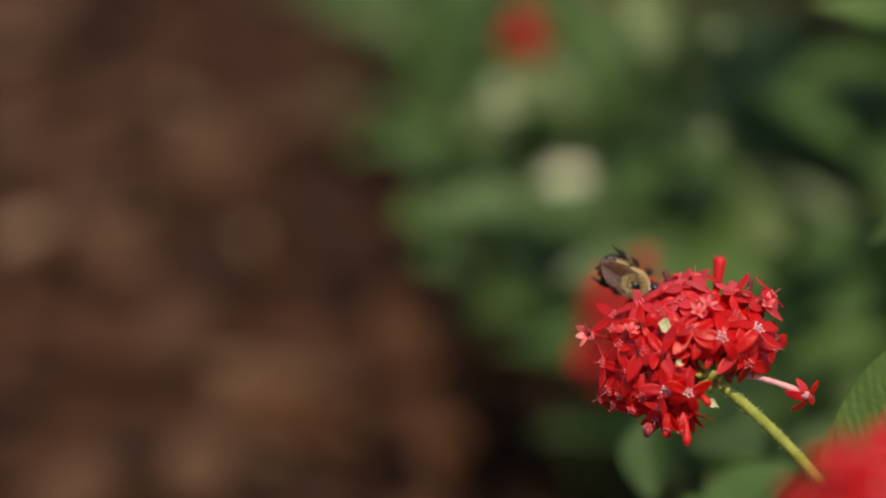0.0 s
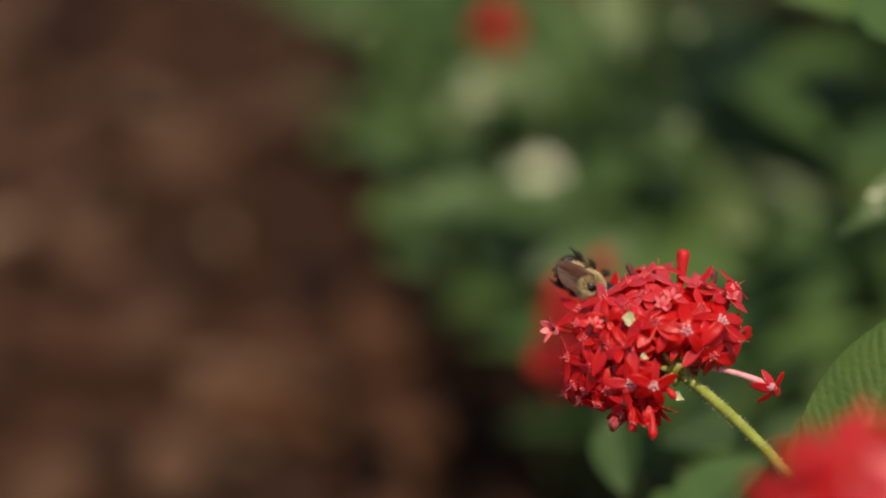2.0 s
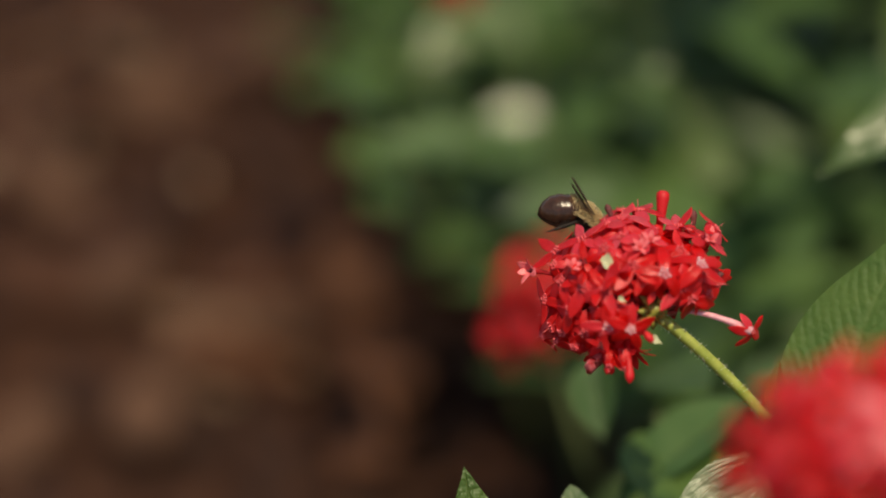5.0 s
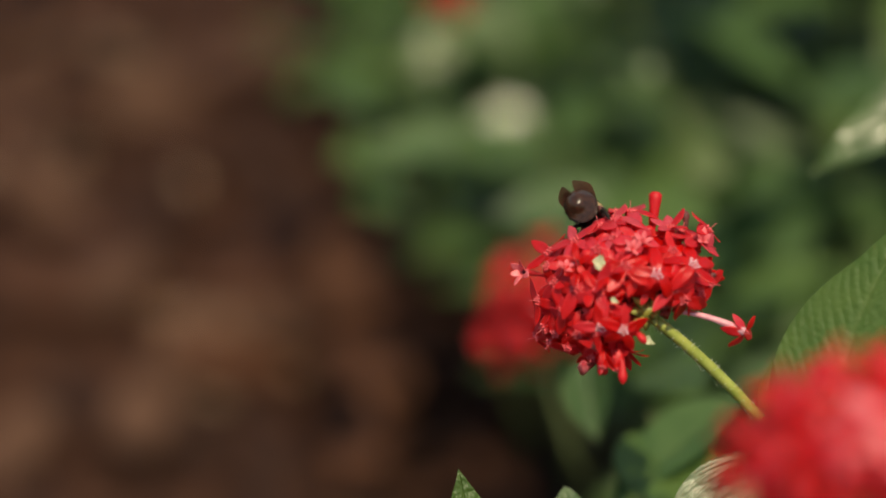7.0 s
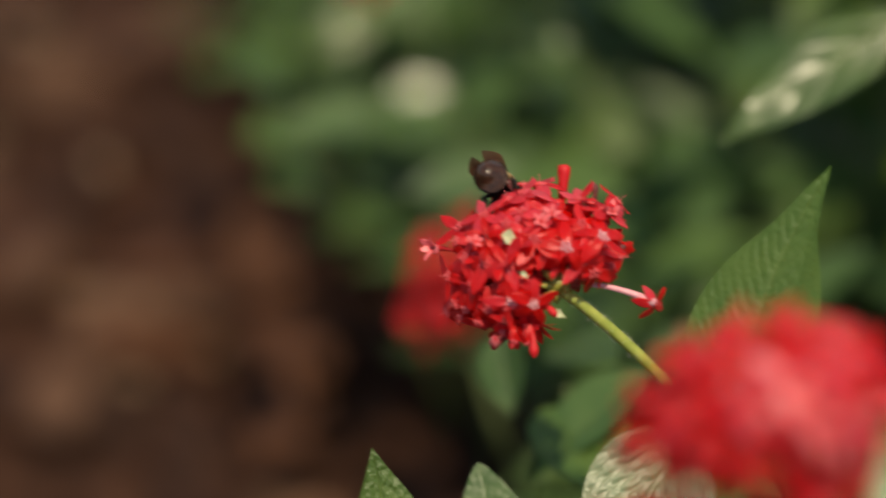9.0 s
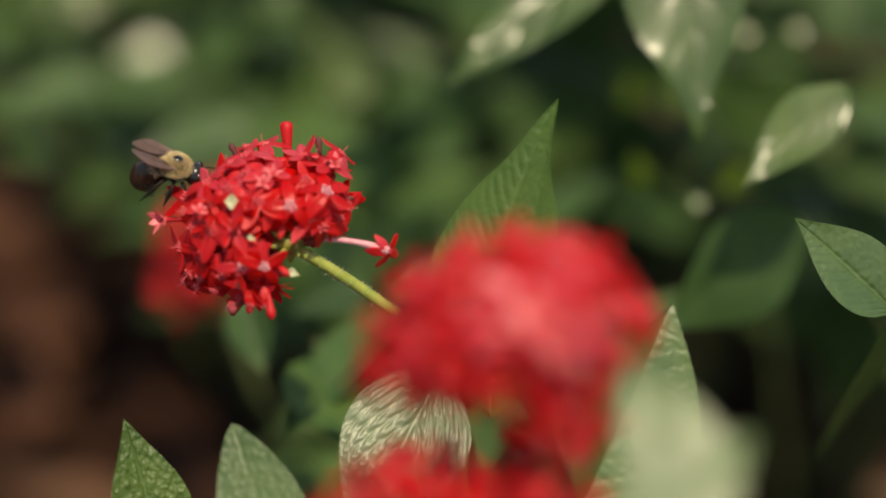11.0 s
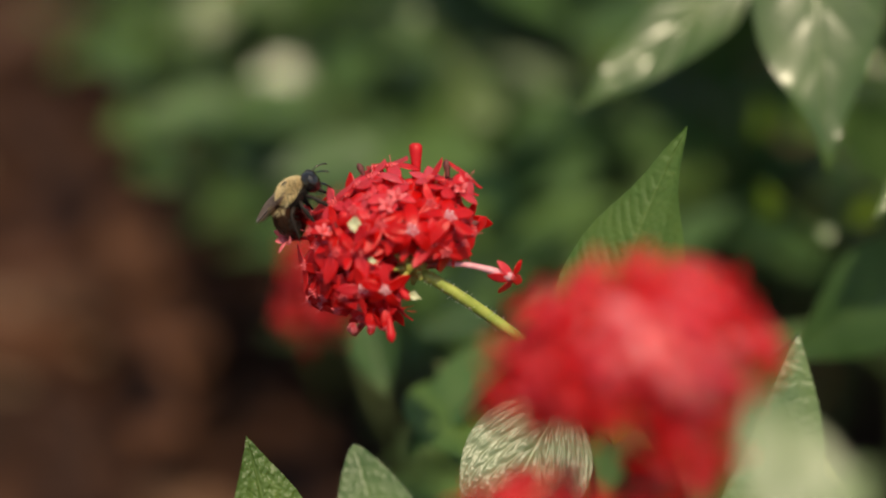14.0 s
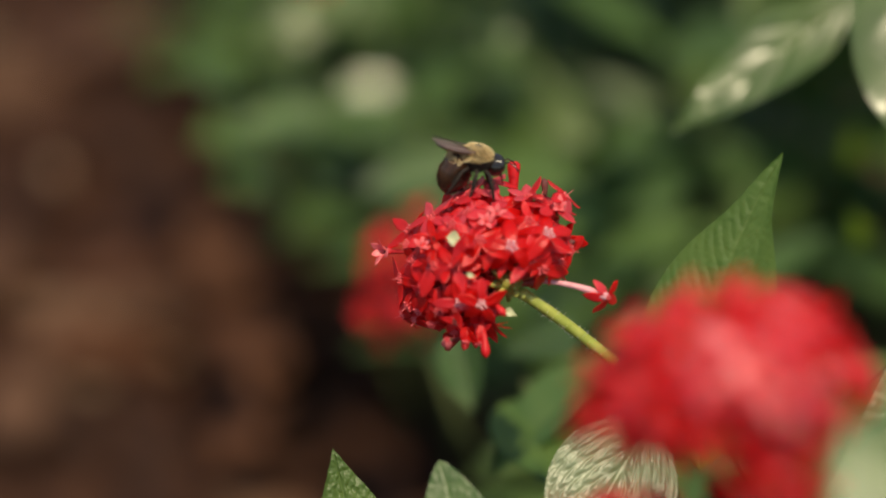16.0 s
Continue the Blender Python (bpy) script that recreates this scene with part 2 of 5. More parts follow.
# ---- leaves ----
def leaf_mesh(name, mat, length, width, nu=16, nv=8, droop=0.15, fold=0.25, veins=8, relief=0.0006, wave=0.02, skew=0.0, seed=0, rake=0.30, ladder=0.0, line=0.10, pillow=0.0, blister=0.0, acute=0.0, full=0.98):
    """A pointed oval leaf: base at the origin, tip along +x, upper side +z, with sunk veins and a folded midrib."""
    rng = random.Random(seed)
    ph = rng.uniform(0, 6)
    me = bpy.data.meshes.new(name)
    verts, faces, vein = [], [], []
    for i in range(nu + 1):
        s = i / nu
        w = 0.5 * width * (math.sin(math.pi * s ** 0.78) ** full) * (1 - 0.30 * s ** 3) * (1 - acute * math.exp(-((s - 0.84) / 0.13) ** 2)) if 0 < s < 1 else 0.0
        w = max(w, 0.012 * width * (1 - s))
        for j in range(-nv, nv + 1):
            v = j / nv
            p = (s - rake * abs(v) ** 1.2 * math.sin(math.pi * min(1, s + 0.15)) ** 0.5) * veins * 1.05
            near_side = math.exp(-(((p + (0.5 if v > 0 else 0.35)) % 1.0 - 0.5) / line) ** 2)
            mid = math.exp(-(v / 0.07) ** 2)
            k = max(mid, 0.75 * near_side * (1 - 0.35 * abs(v)))
            x = s * length
            y = v * w + skew * width * math.sin(math.pi * s)
            z = fold * abs(y) + wave * width * math.sin(9 * s + ph + (0 if v > 0 else 1.6)) * abs(v) ** 2
            z -= droop * length * s * s
            z += relief * (0.5 - k) * (1 if 0.02 < s < 0.97 else 0)
            if pillow:
                q = (p + (0.5 if v > 0 else 0.35) - 0.5) % 1.0
                z += pillow * math.sin(math.pi * q) * (1 - mid) * (1 - 0.5 * abs(v) ** 3) * (1 if 0.02 < s < 0.97 else 0)
            if blister:
                z += blister * (noise.noise((x * 520, y * 620, seed)) + 0.6 * noise.noise((x * 1100, y * 1100, seed + 9))) * (1 - mid)
            if ladder:
                cell = math.cos(2 * math.pi * (abs(v) * 6 + 0.3 * math.sin(7 * p)))
                z += ladder * (1 - k) * (cell - 0.4) * (1 if 0.02 < s < 0.97 else 0)
            verts.append((x, y, z))
            vein.append(k)
    row = 2 * nv + 1
    for i in range(nu):
        for j in range(row - 1):
            a = i * row + j
            faces.append((a, a + row, a + row + 1, a + 1))
    me.from_pydata(verts, [], faces)
    at = me.attributes.new("vein", 'FLOAT', 'POINT')
    at.data.foreach_set("value", vein)
    me.materials.append(mat)
    me.shade_smooth()
    return me


def leaf_pose(base, tip, normal):
    """The pose of a leaf from base to tip, whose upper side faces normal."""
    x = (Vector(tip) - Vector(base)).normalized()
    z = Vector(normal) - x * x.dot(Vector(normal))
    z.normalize()
    return Matrix.Translation(base) @ Matrix((x, z.cross(x), z)).transposed().to_4x4()


def leaf(parent, base, tip, normal, width, mat=None, label="", **shape):
    """One leaf of its own on a shoot, from base to tip in world places."""
    length = (Vector(tip) - Vector(base)).length
    ob = new("leaf", leaf_mesh("leaf", mat or LEAF, length, width, **shape))
    ob.parent = parent
    ob.matrix_local = Matrix.Translation(-Vector(parent.location)) @ leaf_pose(base, tip, normal)
    if label:
        tagged(ob, label)
    return ob


COMMON = [leaf_mesh("leaf", LEAF, 0.075, 0.030, 12, 4, 0.22, 0.25, 8, 0.0005, 0.03, 0, 1),
          leaf_mesh("leaf", LEAF, 0.090, 0.034, 12, 4, 0.10, 0.30, 9, 0.0005, 0.04, 0, 2),
          leaf_mesh("leaf", LEAF, 0.060, 0.026, 12, 4, 0.30, 0.20, 8, 0.0005, 0.03, 0, 3),
          leaf_mesh("leaf", LEAF_DULL, 0.082, 0.036, 12, 4, 0.18, 0.22, 9, 0.0005, 0.03, 0, 4)]


def shoot(foot, top, pairs, size=1.0, seed=0, first=0.3, label="leafy green shoot with opposite pointed oval leaves in dark mulch"):
    """An upright stem from the ground with pairs of leaves, each pair turned by a quarter."""
    rng = random.Random(seed)
    foot, top = Vector(foot), Vector(top)
    t = thing("pentas_shoot", foot, label, "shoot", "leafy shoots of the flower bed")
    pts = curve((0, 0, 0), top - foot, (rng.uniform(-.02, .02), rng.uniform(-.02, .02), 0.01), 8)
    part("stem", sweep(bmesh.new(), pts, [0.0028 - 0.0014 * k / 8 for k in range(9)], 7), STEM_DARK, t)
    spin = rng.uniform(0, 3.14)
    for i in range(pairs):
        s = first + (1 - first) * (i + 1) / pairs
        k = min(s * 8, 7.999)
        at = pts[int(k)].lerp(pts[int(k) + 1], k - int(k))
        for side in (0, math.pi):
            a = spin + i * math.pi / 2 + side + rng.uniform(-.35, .35)
            lift = rng.uniform(-0.25, 0.55) + (0.35 if i == pairs - 1 else 0)
            x = Vector((math.cos(a) * math.cos(lift), math.sin(a) * math.cos(lift), math.sin(lift)))
            up = Vector((rng.uniform(-.35, .35), rng.uniform(-.35, .35), 1))
            ob = new("leaf", rng.choice(COMMON))
            ob.parent = t
            sc = size * rng.uniform(0.75, 1.15) * (0.7 if i == pairs - 1 else 1)
            ob.matrix_local = leaf_pose(at, at + x, up) @ Matrix.Scale(sc, 4)
    return t


# ---- flowers ----
def petal_mesh(seed, length=0.0064, width=0.0040, bend=0.25):
    """A pointed petal: base at the origin, along +x, upper side +z."""
    rng = random.Random(seed)
    me = bpy.data.meshes.new("petal")
    verts, faces, along = [], [], []
    nu, nv = 8, 3
    tw = rng.uniform(-.5, .5)
    for i in range(nu + 1):
        s = i / nu
        w = 0.5 * width * (0.42 + 0.9 * math.sin(math.pi * min(1, s * 0.62 + 0.19)) - 0.32) * math.sqrt(max(0, 1 - max(0, (s - 0.45) / 0.55) ** 2.0)) ** 1.1
        w = max(w, 0.00012)
        for j in range(-nv, nv + 1):
            v = j / nv
            y = v * w
            z = -bend * length * s * s + 0.20 * abs(y) * (1 - 2.2 * s) + tw * y * s - 0.00012 * math.exp(-(v / 0.2) ** 2)
            verts.append((s * length, y, z))
            along.append(s)
    row = 2 * nv + 1
    n = len(verts)
    verts += [(x, y, z - 0.00016) for x, y, z in verts]
    along += along
    for i in range(nu):
        for j in range(row - 1):
            a = i * row + j
            faces.append((a, a + row, a + row + 1, a + 1))
            faces.append((n + a, n + a + 1, n + a + row + 1, n + a + row))
        for j in (0, row - 1):
            a = i * row + j
            q = (a, a + n, a + n + row, a + row)
            faces.append(q if j == 0 else q[::-1])
    me.from_pydata(verts, [], faces)
    me.attributes.new("along", 'FLOAT', 'POINT').data.foreach_set("value", along)
    me.materials.append(PETAL)
    me.shade_smooth()
    return me


PETALS = [petal_mesh(1, 0.0064, 0.0036, 0.10), petal_mesh(2, 0.0064, 0.0032, 0.35), petal_mesh(3, 0.0070, 0.0035, 0.2), petal_mesh(4, 0.0060, 0.0034, 0.65), petal_mesh(5, 0.0066, 0.0030, -0.25), petal_mesh(6, 0.0062, 0.0031, 0.9)]
FADED_LIT = [petal_mesh(7, 0.0056, 0.0036, 0.4), petal_mesh(8, 0.0060, 0.0034, 0.7)]
for faded_lit_petal in FADED_LIT:
    faded_lit_petal.materials[0] = FADED_LIT_PINK


LIT_PETALS = [petal_mesh(9, 0.0064, 0.0036, 0.15), petal_mesh(10, 0.0066, 0.0034, 0.3), petal_mesh(11, 0.0062, 0.0035, -0.1)]
for lit_petal in LIT_PETALS:
    lit_petal.materials[0] = PETAL_LIT


def tube_mesh(seed, length, throat=None):
    """The corolla's tube below its star (star at the origin, facing +z), with a tuft of hairs and a style in the throat."""
    rng = random.Random(seed)
    bm = bmesh.new()
    bx, by = rng.uniform(-.12, .12), rng.uniform(-.12, .12)
    pts = [(bx * length * (1 - k) ** 2, by * length * (1 - k) ** 2, -length * (1 - k)) for k in (0, .25, .5, .75, .9, 1)]
    sweep(bm, pts, [0.0007, 0.0007, 0.0009, 0.0012, 0.0015, 0.0016], 8, 0)
    for k in range(9):
        a, r = k * 2.4, 0.0015 * math.sqrt((k + .5) / 9)
        p = Vector((r * math.cos(a), r * math.sin(a), 0.0001))
        sweep(bm, [p, p * 1.15 + Vector((0, 0, 0.0005))], [0.00048, 0.0002], 4, 1)
    if seed % 2:
        lean = rng.uniform(-.0005, .0005)
        sweep(bm, [(0, 0, 0), (lean, 0, 0.0016), (lean * 2, 0, 0.0030)], [0.00013, 0.00010, 0.00008], 5, 2)
    me = bpy.data.meshes.new("floret")
    bm.to_mesh(me)
    bm.free()
    for m in (TUBE, throat or THROAT_RED, FADED_LIT_PINK):
        me.materials.append(m)
    me.shade_smooth()
    return me


TUBES = [tube_mesh(k, 0.011 + 0.001 * (k % 3)) for k in range(4)]
PALE_THROATS = [tube_mesh(k, 0.012, THROAT) for k in (4, 6)]


def bud_mesh(length, fat, mat=None):
    """A closed bud: a thin tube that swells to a pointed club."""
    bm = bmesh.new()
    prof = [(0, .0007), (.3, .00065), (.55, .0008), (.68, fat * .75), (.8, fat), (.9, fat * .85), (.97, fat * .45), (1, fat * .1)]
    sweep(bm, [(0.0006 * math.sin(3 * s), 0, length * (s - 1)) for s, _ in prof], [r for _, r in prof], 9)
    me = bpy.data.meshes.new("bud")
    bm.to_mesh(me)
    bm.free()
    me.materials.append(mat or BUD)
    me.shade_smooth()
    return me


def club_mesh():
    bm = bmesh.new()
    prof = [(0, .0007), (.3, .0008), (.45, .0010), (.6, .0012), (.75, .0014), (.88, .0017), (.96, .0017), (1, .0009)]
    sweep(bm, [(0.0005 * math.sin(3 * s), 0, 0.016 * (s - 1)) for s, _ in prof], [r for _, r in prof], 10)
    me = bpy.data.meshes.new("bud")
    bm.to_mesh(me)
    bm.free()
    me.materials.append(BUD)
    me.shade_smooth()
    return me


BUDS = [bud_mesh(0.014, 0.0015), bud_mesh(0.011, 0.0013), bud_mesh(0.010, 0.0013, SPENT), club_mesh(), bud_mesh(0.017, 0.0019)]


def floret(parent, at, axis, spin, rng, size=1.0, tube=None, cup=None, petals=None):
    """An open star of five petals on its tube, at a place in its flower's space, facing axis."""
    f = new("floret", tube or rng.choice(TUBES))
    f.parent = parent
    f.matrix_local = Matrix.Translation(at) @ basis(axis).to_4x4() @ pose(0, 0, 0, 0, 0, spin) @ Matrix.Scale(size, 4)
    cup = rng.uniform(-58, 42) if cup is None else cup
    for k in range(5):
        p = new("petal", rng.choice(petals or PETALS))
        p.parent = f
        p.matrix_local = pose(0, 0, 0, 0, 0, 72 * k + rng.uniform(-7, 7)) @ pose(0.0010, 0, 0, rng.uniform(-14, 14), cup + rng.uniform(-14, 14), 0) @ Matrix.Scale(rng.uniform(.9, 1.15), 4)
    return f


def bud(parent, at, axis, kind=0, size=1.0, name="bud"):
    b = new(name, BUDS[kind])
    b.parent = parent
    b.matrix_local = Matrix.Translation(at) @ basis(axis).to_4x4() @ Matrix.Scale(size, 4)
    return b


def across(head, x, y, z):
    """A vector in a flower's space from millimetres along its head's three axes (sideways, over the dome, to the front)."""
    return (Vector(head[0]) * x + Vector(head[1]) * y + Vector(head[2]) * z) * 0.001


def star(parent, centre, head, x, y, z, face, size, cup=0, spin=0, petals=None, tube=None, seed=0):
    """One open floret of the front of a head, set by hand: its throat in millimetres, the way it faces."""
    rng = random.Random(int(x * 31 + y * 17 + z * 7) + seed)
    at = Vector(centre) + across(head, x, y, z)
    axis = across(head, *face).normalized()
    floret(parent, at, axis, spin, rng, size, tube or rng.choice(TUBES), cup, petals)
    return at, axis


def flower_head(parent, centre, hub, radii, toward_stem, count, seed, clear=0.70, gaps=(), size=1.0, tall=None, inner=40, front=None, petals=None, tilt=None):
    """A domed cluster of florets round centre (in the flower's space), open on the side of its stem.
    gaps: (direction, cosine) where no floret stands; tilt: the turn of the axes of its radii;
    tall: the direction on whose side closed buds stand between the stars; front: the side whose outer stars are set by hand."""
    rng = random.Random(seed)
    tilt = tilt or Matrix.Identity(3)
    centre, hub, toward_stem = Vector(centre), Vector(hub), Vector(toward_stem).normalized()
    lit = Vector((0.06, -0.58, 0.81))

    def stalk(low, axis):
        part("flower_stalk", sweep(bmesh.new(), curve(hub + (low - hub) * 0.15, low, axis * -0.001, 4), [0.0008, 0.0007, 0.0008, 0.0009, 0.0011], 5), STALK, parent)

    def spot(k, n, spread):
        zc = 1 - 2 * (k + 0.5) / n
        a = k * 2.39996 + seed
        d = Vector((math.sqrt(1 - zc * zc) * math.cos(a), math.sqrt(1 - zc * zc) * math.sin(a), zc))
        d = (d + Vector((rng.uniform(-1, 1), rng.uniform(-1, 1), rng.uniform(-1, 1))) * spread).normalized()
        bare = d.dot(toward_stem) > clear or any(d.dot(Vector(g).normalized()) > c for g, c in gaps)
        return d, bare

    def place(d, r):
        e = tilt.transposed() @ d
        return centre + tilt @ Vector((e.x * radii[0], e.y * radii[1], e.z * radii[2])) * r

    # closed buds deep in the dome
    for k in range(inner):
        d, bare = spot(k, inner, 0.2)
        if bare:
            continue
        at = place(d, rng.uniform(0.50, 0.70))
        axis = (d + (at - hub).normalized() * 0.6).normalized()
        bud(parent, at, axis, rng.choice((0, 1, 3)), rng.uniform(.85, 1.1))
    for k in range(count):
        d, bare = spot(k, count, 0.15)
        if bare:
            continue
        r = rng.uniform(0.82, 1.06) if k % 4 else rng.uniform(0.66, 0.84)
        if front and d.dot(Vector(front)) > 0.1:
            if k % 4 == 0:
                continue
            r *= rng.uniform(0.74, 0.92)
        elif front:
            r *= 0.84
        at = place(d, r)
        high = tall and d.dot(Vector(tall)) > 0.5
        axis = d * 0.65 + (at - hub).normalized() * 0.5 + Vector((rng.uniform(-.4, .4), rng.uniform(-.4, .4), rng.uniform(-.2, .45)))
        if high:
            axis = axis * 0.6 + lit * 0.9
        axis.normalize()
        q = rng.random()
        if q < (0.74 if high else 0.80):
            floret(parent, at, axis, rng.uniform(0, 72), rng, rng.uniform(0.64, 0.94) * size, cup=rng.uniform(-24, 12) if high else None, petals=petals)
            low = at - axis * 0.0105
        elif q < (0.975 if front else 1.1):
            up = (axis * 0.5 + Vector(tall) * 1.5).normalized() if high else axis
            bud(parent, at + d * 0.0005, up, rng.choice((0, 3, 3) if high else (0, 1)), rng.uniform(.8, 1.0))
            low = at + d * 0.0005 - up * 0.012
        else:
            bud(parent, at - d * 0.003, axis, 2, rng.uniform(.7, 1.0), "spent_bud")
            low = at - d * 0.003 - axis * 0.008
        stalk(low, axis)
    bm = ellipsoid(bmesh.new(), hub, (0.0030, 0.0030, 0.0028), None, 10, 7, 0, 0.0005)
    for _ in range(14):
        o = Vector((rng.uniform(-1, 1), rng.uniform(-1, 1), rng.uniform(-1, 1))).normalized()
        sweep(bm, [hub + o * 0.0015, hub + o * 0.0036, hub + o * 0.0056 - toward_stem * 0.0008], [0.0009, 0.0011, 0.0004], 6)
    part("flower_base", bm, CALYX, parent, "knobby yellow-green base of the cluster")


def hairy_stem(parent, pts, radii, hairs, seed):
    rng = random.Random(seed)
    st = part("stem", sweep(bmesh.new(), pts, radii, 12), STEM, parent, "hairy yellow-green flower stem")
    bm = bmesh.new()
    vs = [Vector(p) for p in pts]
    for _ in range(hairs):
        k = rng.uniform(0, len(vs) - 1.001)
        i = int(k)
        p, d = vs[i].lerp(vs[i + 1], k - i), (vs[i + 1] - vs[i]).normalized()
        a = rng.uniform(0, 6.283)
        m = basis(d)
        o = m.col[0] * math.cos(a) + m.col[1] * math.sin(a)
        r = radii[i]
        sweep(bm, [p + o * r * .9, p + o * (r + rng.uniform(.0004, .0010)) + d * rng.uniform(-.0004, .0004)], [0.00009, 0.00004], 3, 0, False)
    if hairs:
        tagged(part("stem_hairs", bm, HAIR, st, "fine pale hairs"), kind="stuff")


HEAD = ((0.9995, 0.0276, 0.0140), (-0.0271, 0.5577, 0.8296), (0.0151, -0.8296, 0.5582))
# Brown on the throat hairs stands in for shade inside an open tube.
SHADED_TUBE = TUBES[1].copy()
SHADED_TUBE.materials[1] = SPENT


def pentas_main():
    """The sharp flower on which the bee feeds."""
    at = Vector((0.0300, 0.4649, 0.4098))
    t = thing("pentas_flower", at, "bright red star-flower cluster on a hairy green stem, in full bloom", "flower", "red flower clusters")
    centre = Vector((-0.0065, 0.0069, 0.0043))
    A = lambda x, y, z: centre + across(HEAD, x, y, z)
    hub = A(4.6, -4.4, 8.0)
    stem_top = A(5.2, -5.6, 6.5)
    stem_end = A(43.6, -42.8, -10.0)
    down = (stem_end - hub).normalized()
    flower_head(t, centre, hub, (0.0225, 0.0210, 0.0205), down, 150, 5, 0.55,
                [(across(HEAD, 4.2, -4.4, 14), 0.93), (across(HEAD, -4.6, -1.7, 19), 0.975), (across(HEAD, 9, -8, 8), 0.90)],
                tall=across(HEAD, 0.1, 1.0, 0.1).normalized(), inner=80, front=across(HEAD, 0, 0, 1).normalized())

    def s(x, y, z, face, size, cup=0, spin=0, petals=None, tube=None):
        size *= 0.90
        p, axis = star(t, centre, HEAD, x, y, z, face, size, cup, spin, petals, tube)
        low = p - axis * 0.0115 * size
        part("flower_stalk", sweep(bmesh.new(), curve(hub, low, axis * -0.001, 4), [0.0008, 0.0007, 0.0007, 0.0008, 0.0009], 5), STALK, t)

    # wide stars of the face of the dome
    s(6.0, 4.7, 18.0, (0.15, 0.30, 1.0), 1.12, 0, 20, tube=PALE_THROATS[0])
    s(15.4, 7.1, 15.0, (0.45, 0.55, 0.8), 1.12, 6, 0, PETALS + LIT_PETALS, PALE_THROATS[0])
    s(10.3, 1.2, 15.5, (0.20, -0.15, 1.0), 1.0, 8, 10)
    s(-1.7, 6.6, 16.5, (-0.15, 0.45, 0.9), 1.1, 0, 40)
    s(-8.4, 10.8, 13.0, (-0.15, 0.40, 0.9), 0.95, 18, 0, petals=LIT_PETALS)
    s(-8.2, 0.7, 16.5, (-0.10, 0.05, 1.0), 1.05, -4, 0)
    s(-13.8, 1.0, 14.0, (-0.30, 0.10, 0.95), 1.05, 0, 36)
    s(-18.7, 2.3, 9.0, (-0.60, 0.25, 0.75), 1.0, 5, 20)
    s(-16.7, -4.7, 11.0, (-0.50, -0.15, 0.85), 0.95, 8, 50)
    s(1.5, 13.5, 12.0, (0.0, 0.75, 0.7), 0.95, -10, 12, petals=LIT_PETALS)
    s(-4.0, 13.5, 12.0, (-0.1, 0.8, 0.65), 0.9, 12, 50, petals=LIT_PETALS)
    # the upper rim, seen from the side
    s(17.1, 13.6, 6.0, (0.30, 0.95, 0.35), 1.05, 8, 10, petals=LIT_PETALS)
    s(20.5, 16.0, 5.0, (0.75, 0.60, 0.20), 0.9, 10, 44, petals=LIT_PETALS)
    s(10.9, 16.5, 3.0, (-0.10, 1.0, 0.40), 0.85, -30, 30, petals=LIT_PETALS)
    s(14.0, 15.5, 0.0, (0.20, 1.0, 0.10), 0.9, -6, 60, petals=LIT_PETALS)
    s(-3.2, 18.6, 4.0, (-0.15, 1.0, 0.35), 1.15, 0, 0, petals=LIT_PETALS)
    s(-7.6, 16.7, 6.0, (-0.35, 0.95, 0.30), 1.0, 0, 36, petals=LIT_PETALS)
    s(1.3, 20.6, -2.0, (0.05, 1.0, 0.25), 1.05, 4, 20, petals=LIT_PETALS)
    s(-2.5, 20.5, -5.0, (-0.1, 1.0, 0.0), 1.0, 0, 10, petals=LIT_PETALS)
    # the side away from the stem
    s(-13.7, 12.9, 8.0, (-0.45, 0.75, 0.55), 1.0, 0, 15, petals=LIT_PETALS)
    s(-19.8, 10.1, 2.0, (-0.70, 0.60, 0.45), 1.0, 8, 40)
    s(-22.7, -2.1, 4.0, (-0.85, 0.10, 0.50), 0.95, 0, 0)
    s(-21.3, -9.2, 4.0, (-0.75, -0.45, 0.45), 1.0, 30, 10)
    s(-22.0, -6.0, 1.0, (-0.85, -0.2, 0.35), 0.95, 18, 50)
    s(-20.5, 6.5, 5.0, (-0.80, 0.30, 0.45), 0.9, 24, 20)
    s(-18.5, -10.5, 7.0, (-0.6, -0.5, 0.5), 0.9, 34, 60)
    s(-19.5, -13.0, 3.0, (-0.7, -0.6, 0.4), 0.9, 38, 20)
    s(-15.5, -14.0, 8.0, (-0.5, -0.6, 0.6), 0.85, 36, 50)
    s(-23.0, -11.5, -1.0, (-0.85, -0.4, 0.2), 0.85, 30, 10)
    # the lobe that hangs beside the stem
    s(-5.9, -3.9, 15.5, (-0.05, -0.10, 1.0), 0.9, 6, 60)
    s(-7.7, -8.6, 15.6, (-0.10, -0.30, 0.95), 0.95, 0, 30, tube=PALE_THROATS[1])
    s(-2.3, -9.1, 18.0, (0.20, -0.30, 0.93), 0.98, 0, 10, tube=PALE_THROATS[1])
    s(-13.2, -10.4, 11.0, (-0.35, -0.35, 0.85), 0.9, 10, 15)
    s(-9.6, -16.3, 10.0, (-0.25, -0.55, 0.8), 0.8, 34, 0)
    s(-3.9, -15.0, 10.0, (0.10, -0.75, 0.6), 0.8, 30, 36)
    s(-3.4, -19.0, 13.0, (0.10, -0.90, 0.45), 0.72, 44, 10)
    s(-7.0, -18.5, 12.0, (-0.2, -0.85, 0.5), 0.70, 40, 40)
    # towards the stem
    s(20.6, 2.3, 8.0, (0.85, -0.10, 0.55), 1.0, 0, 0)
    s(13.3, -1.8, 13.0, (0.30, -0.45, 0.85), 1.05, 12, 50)
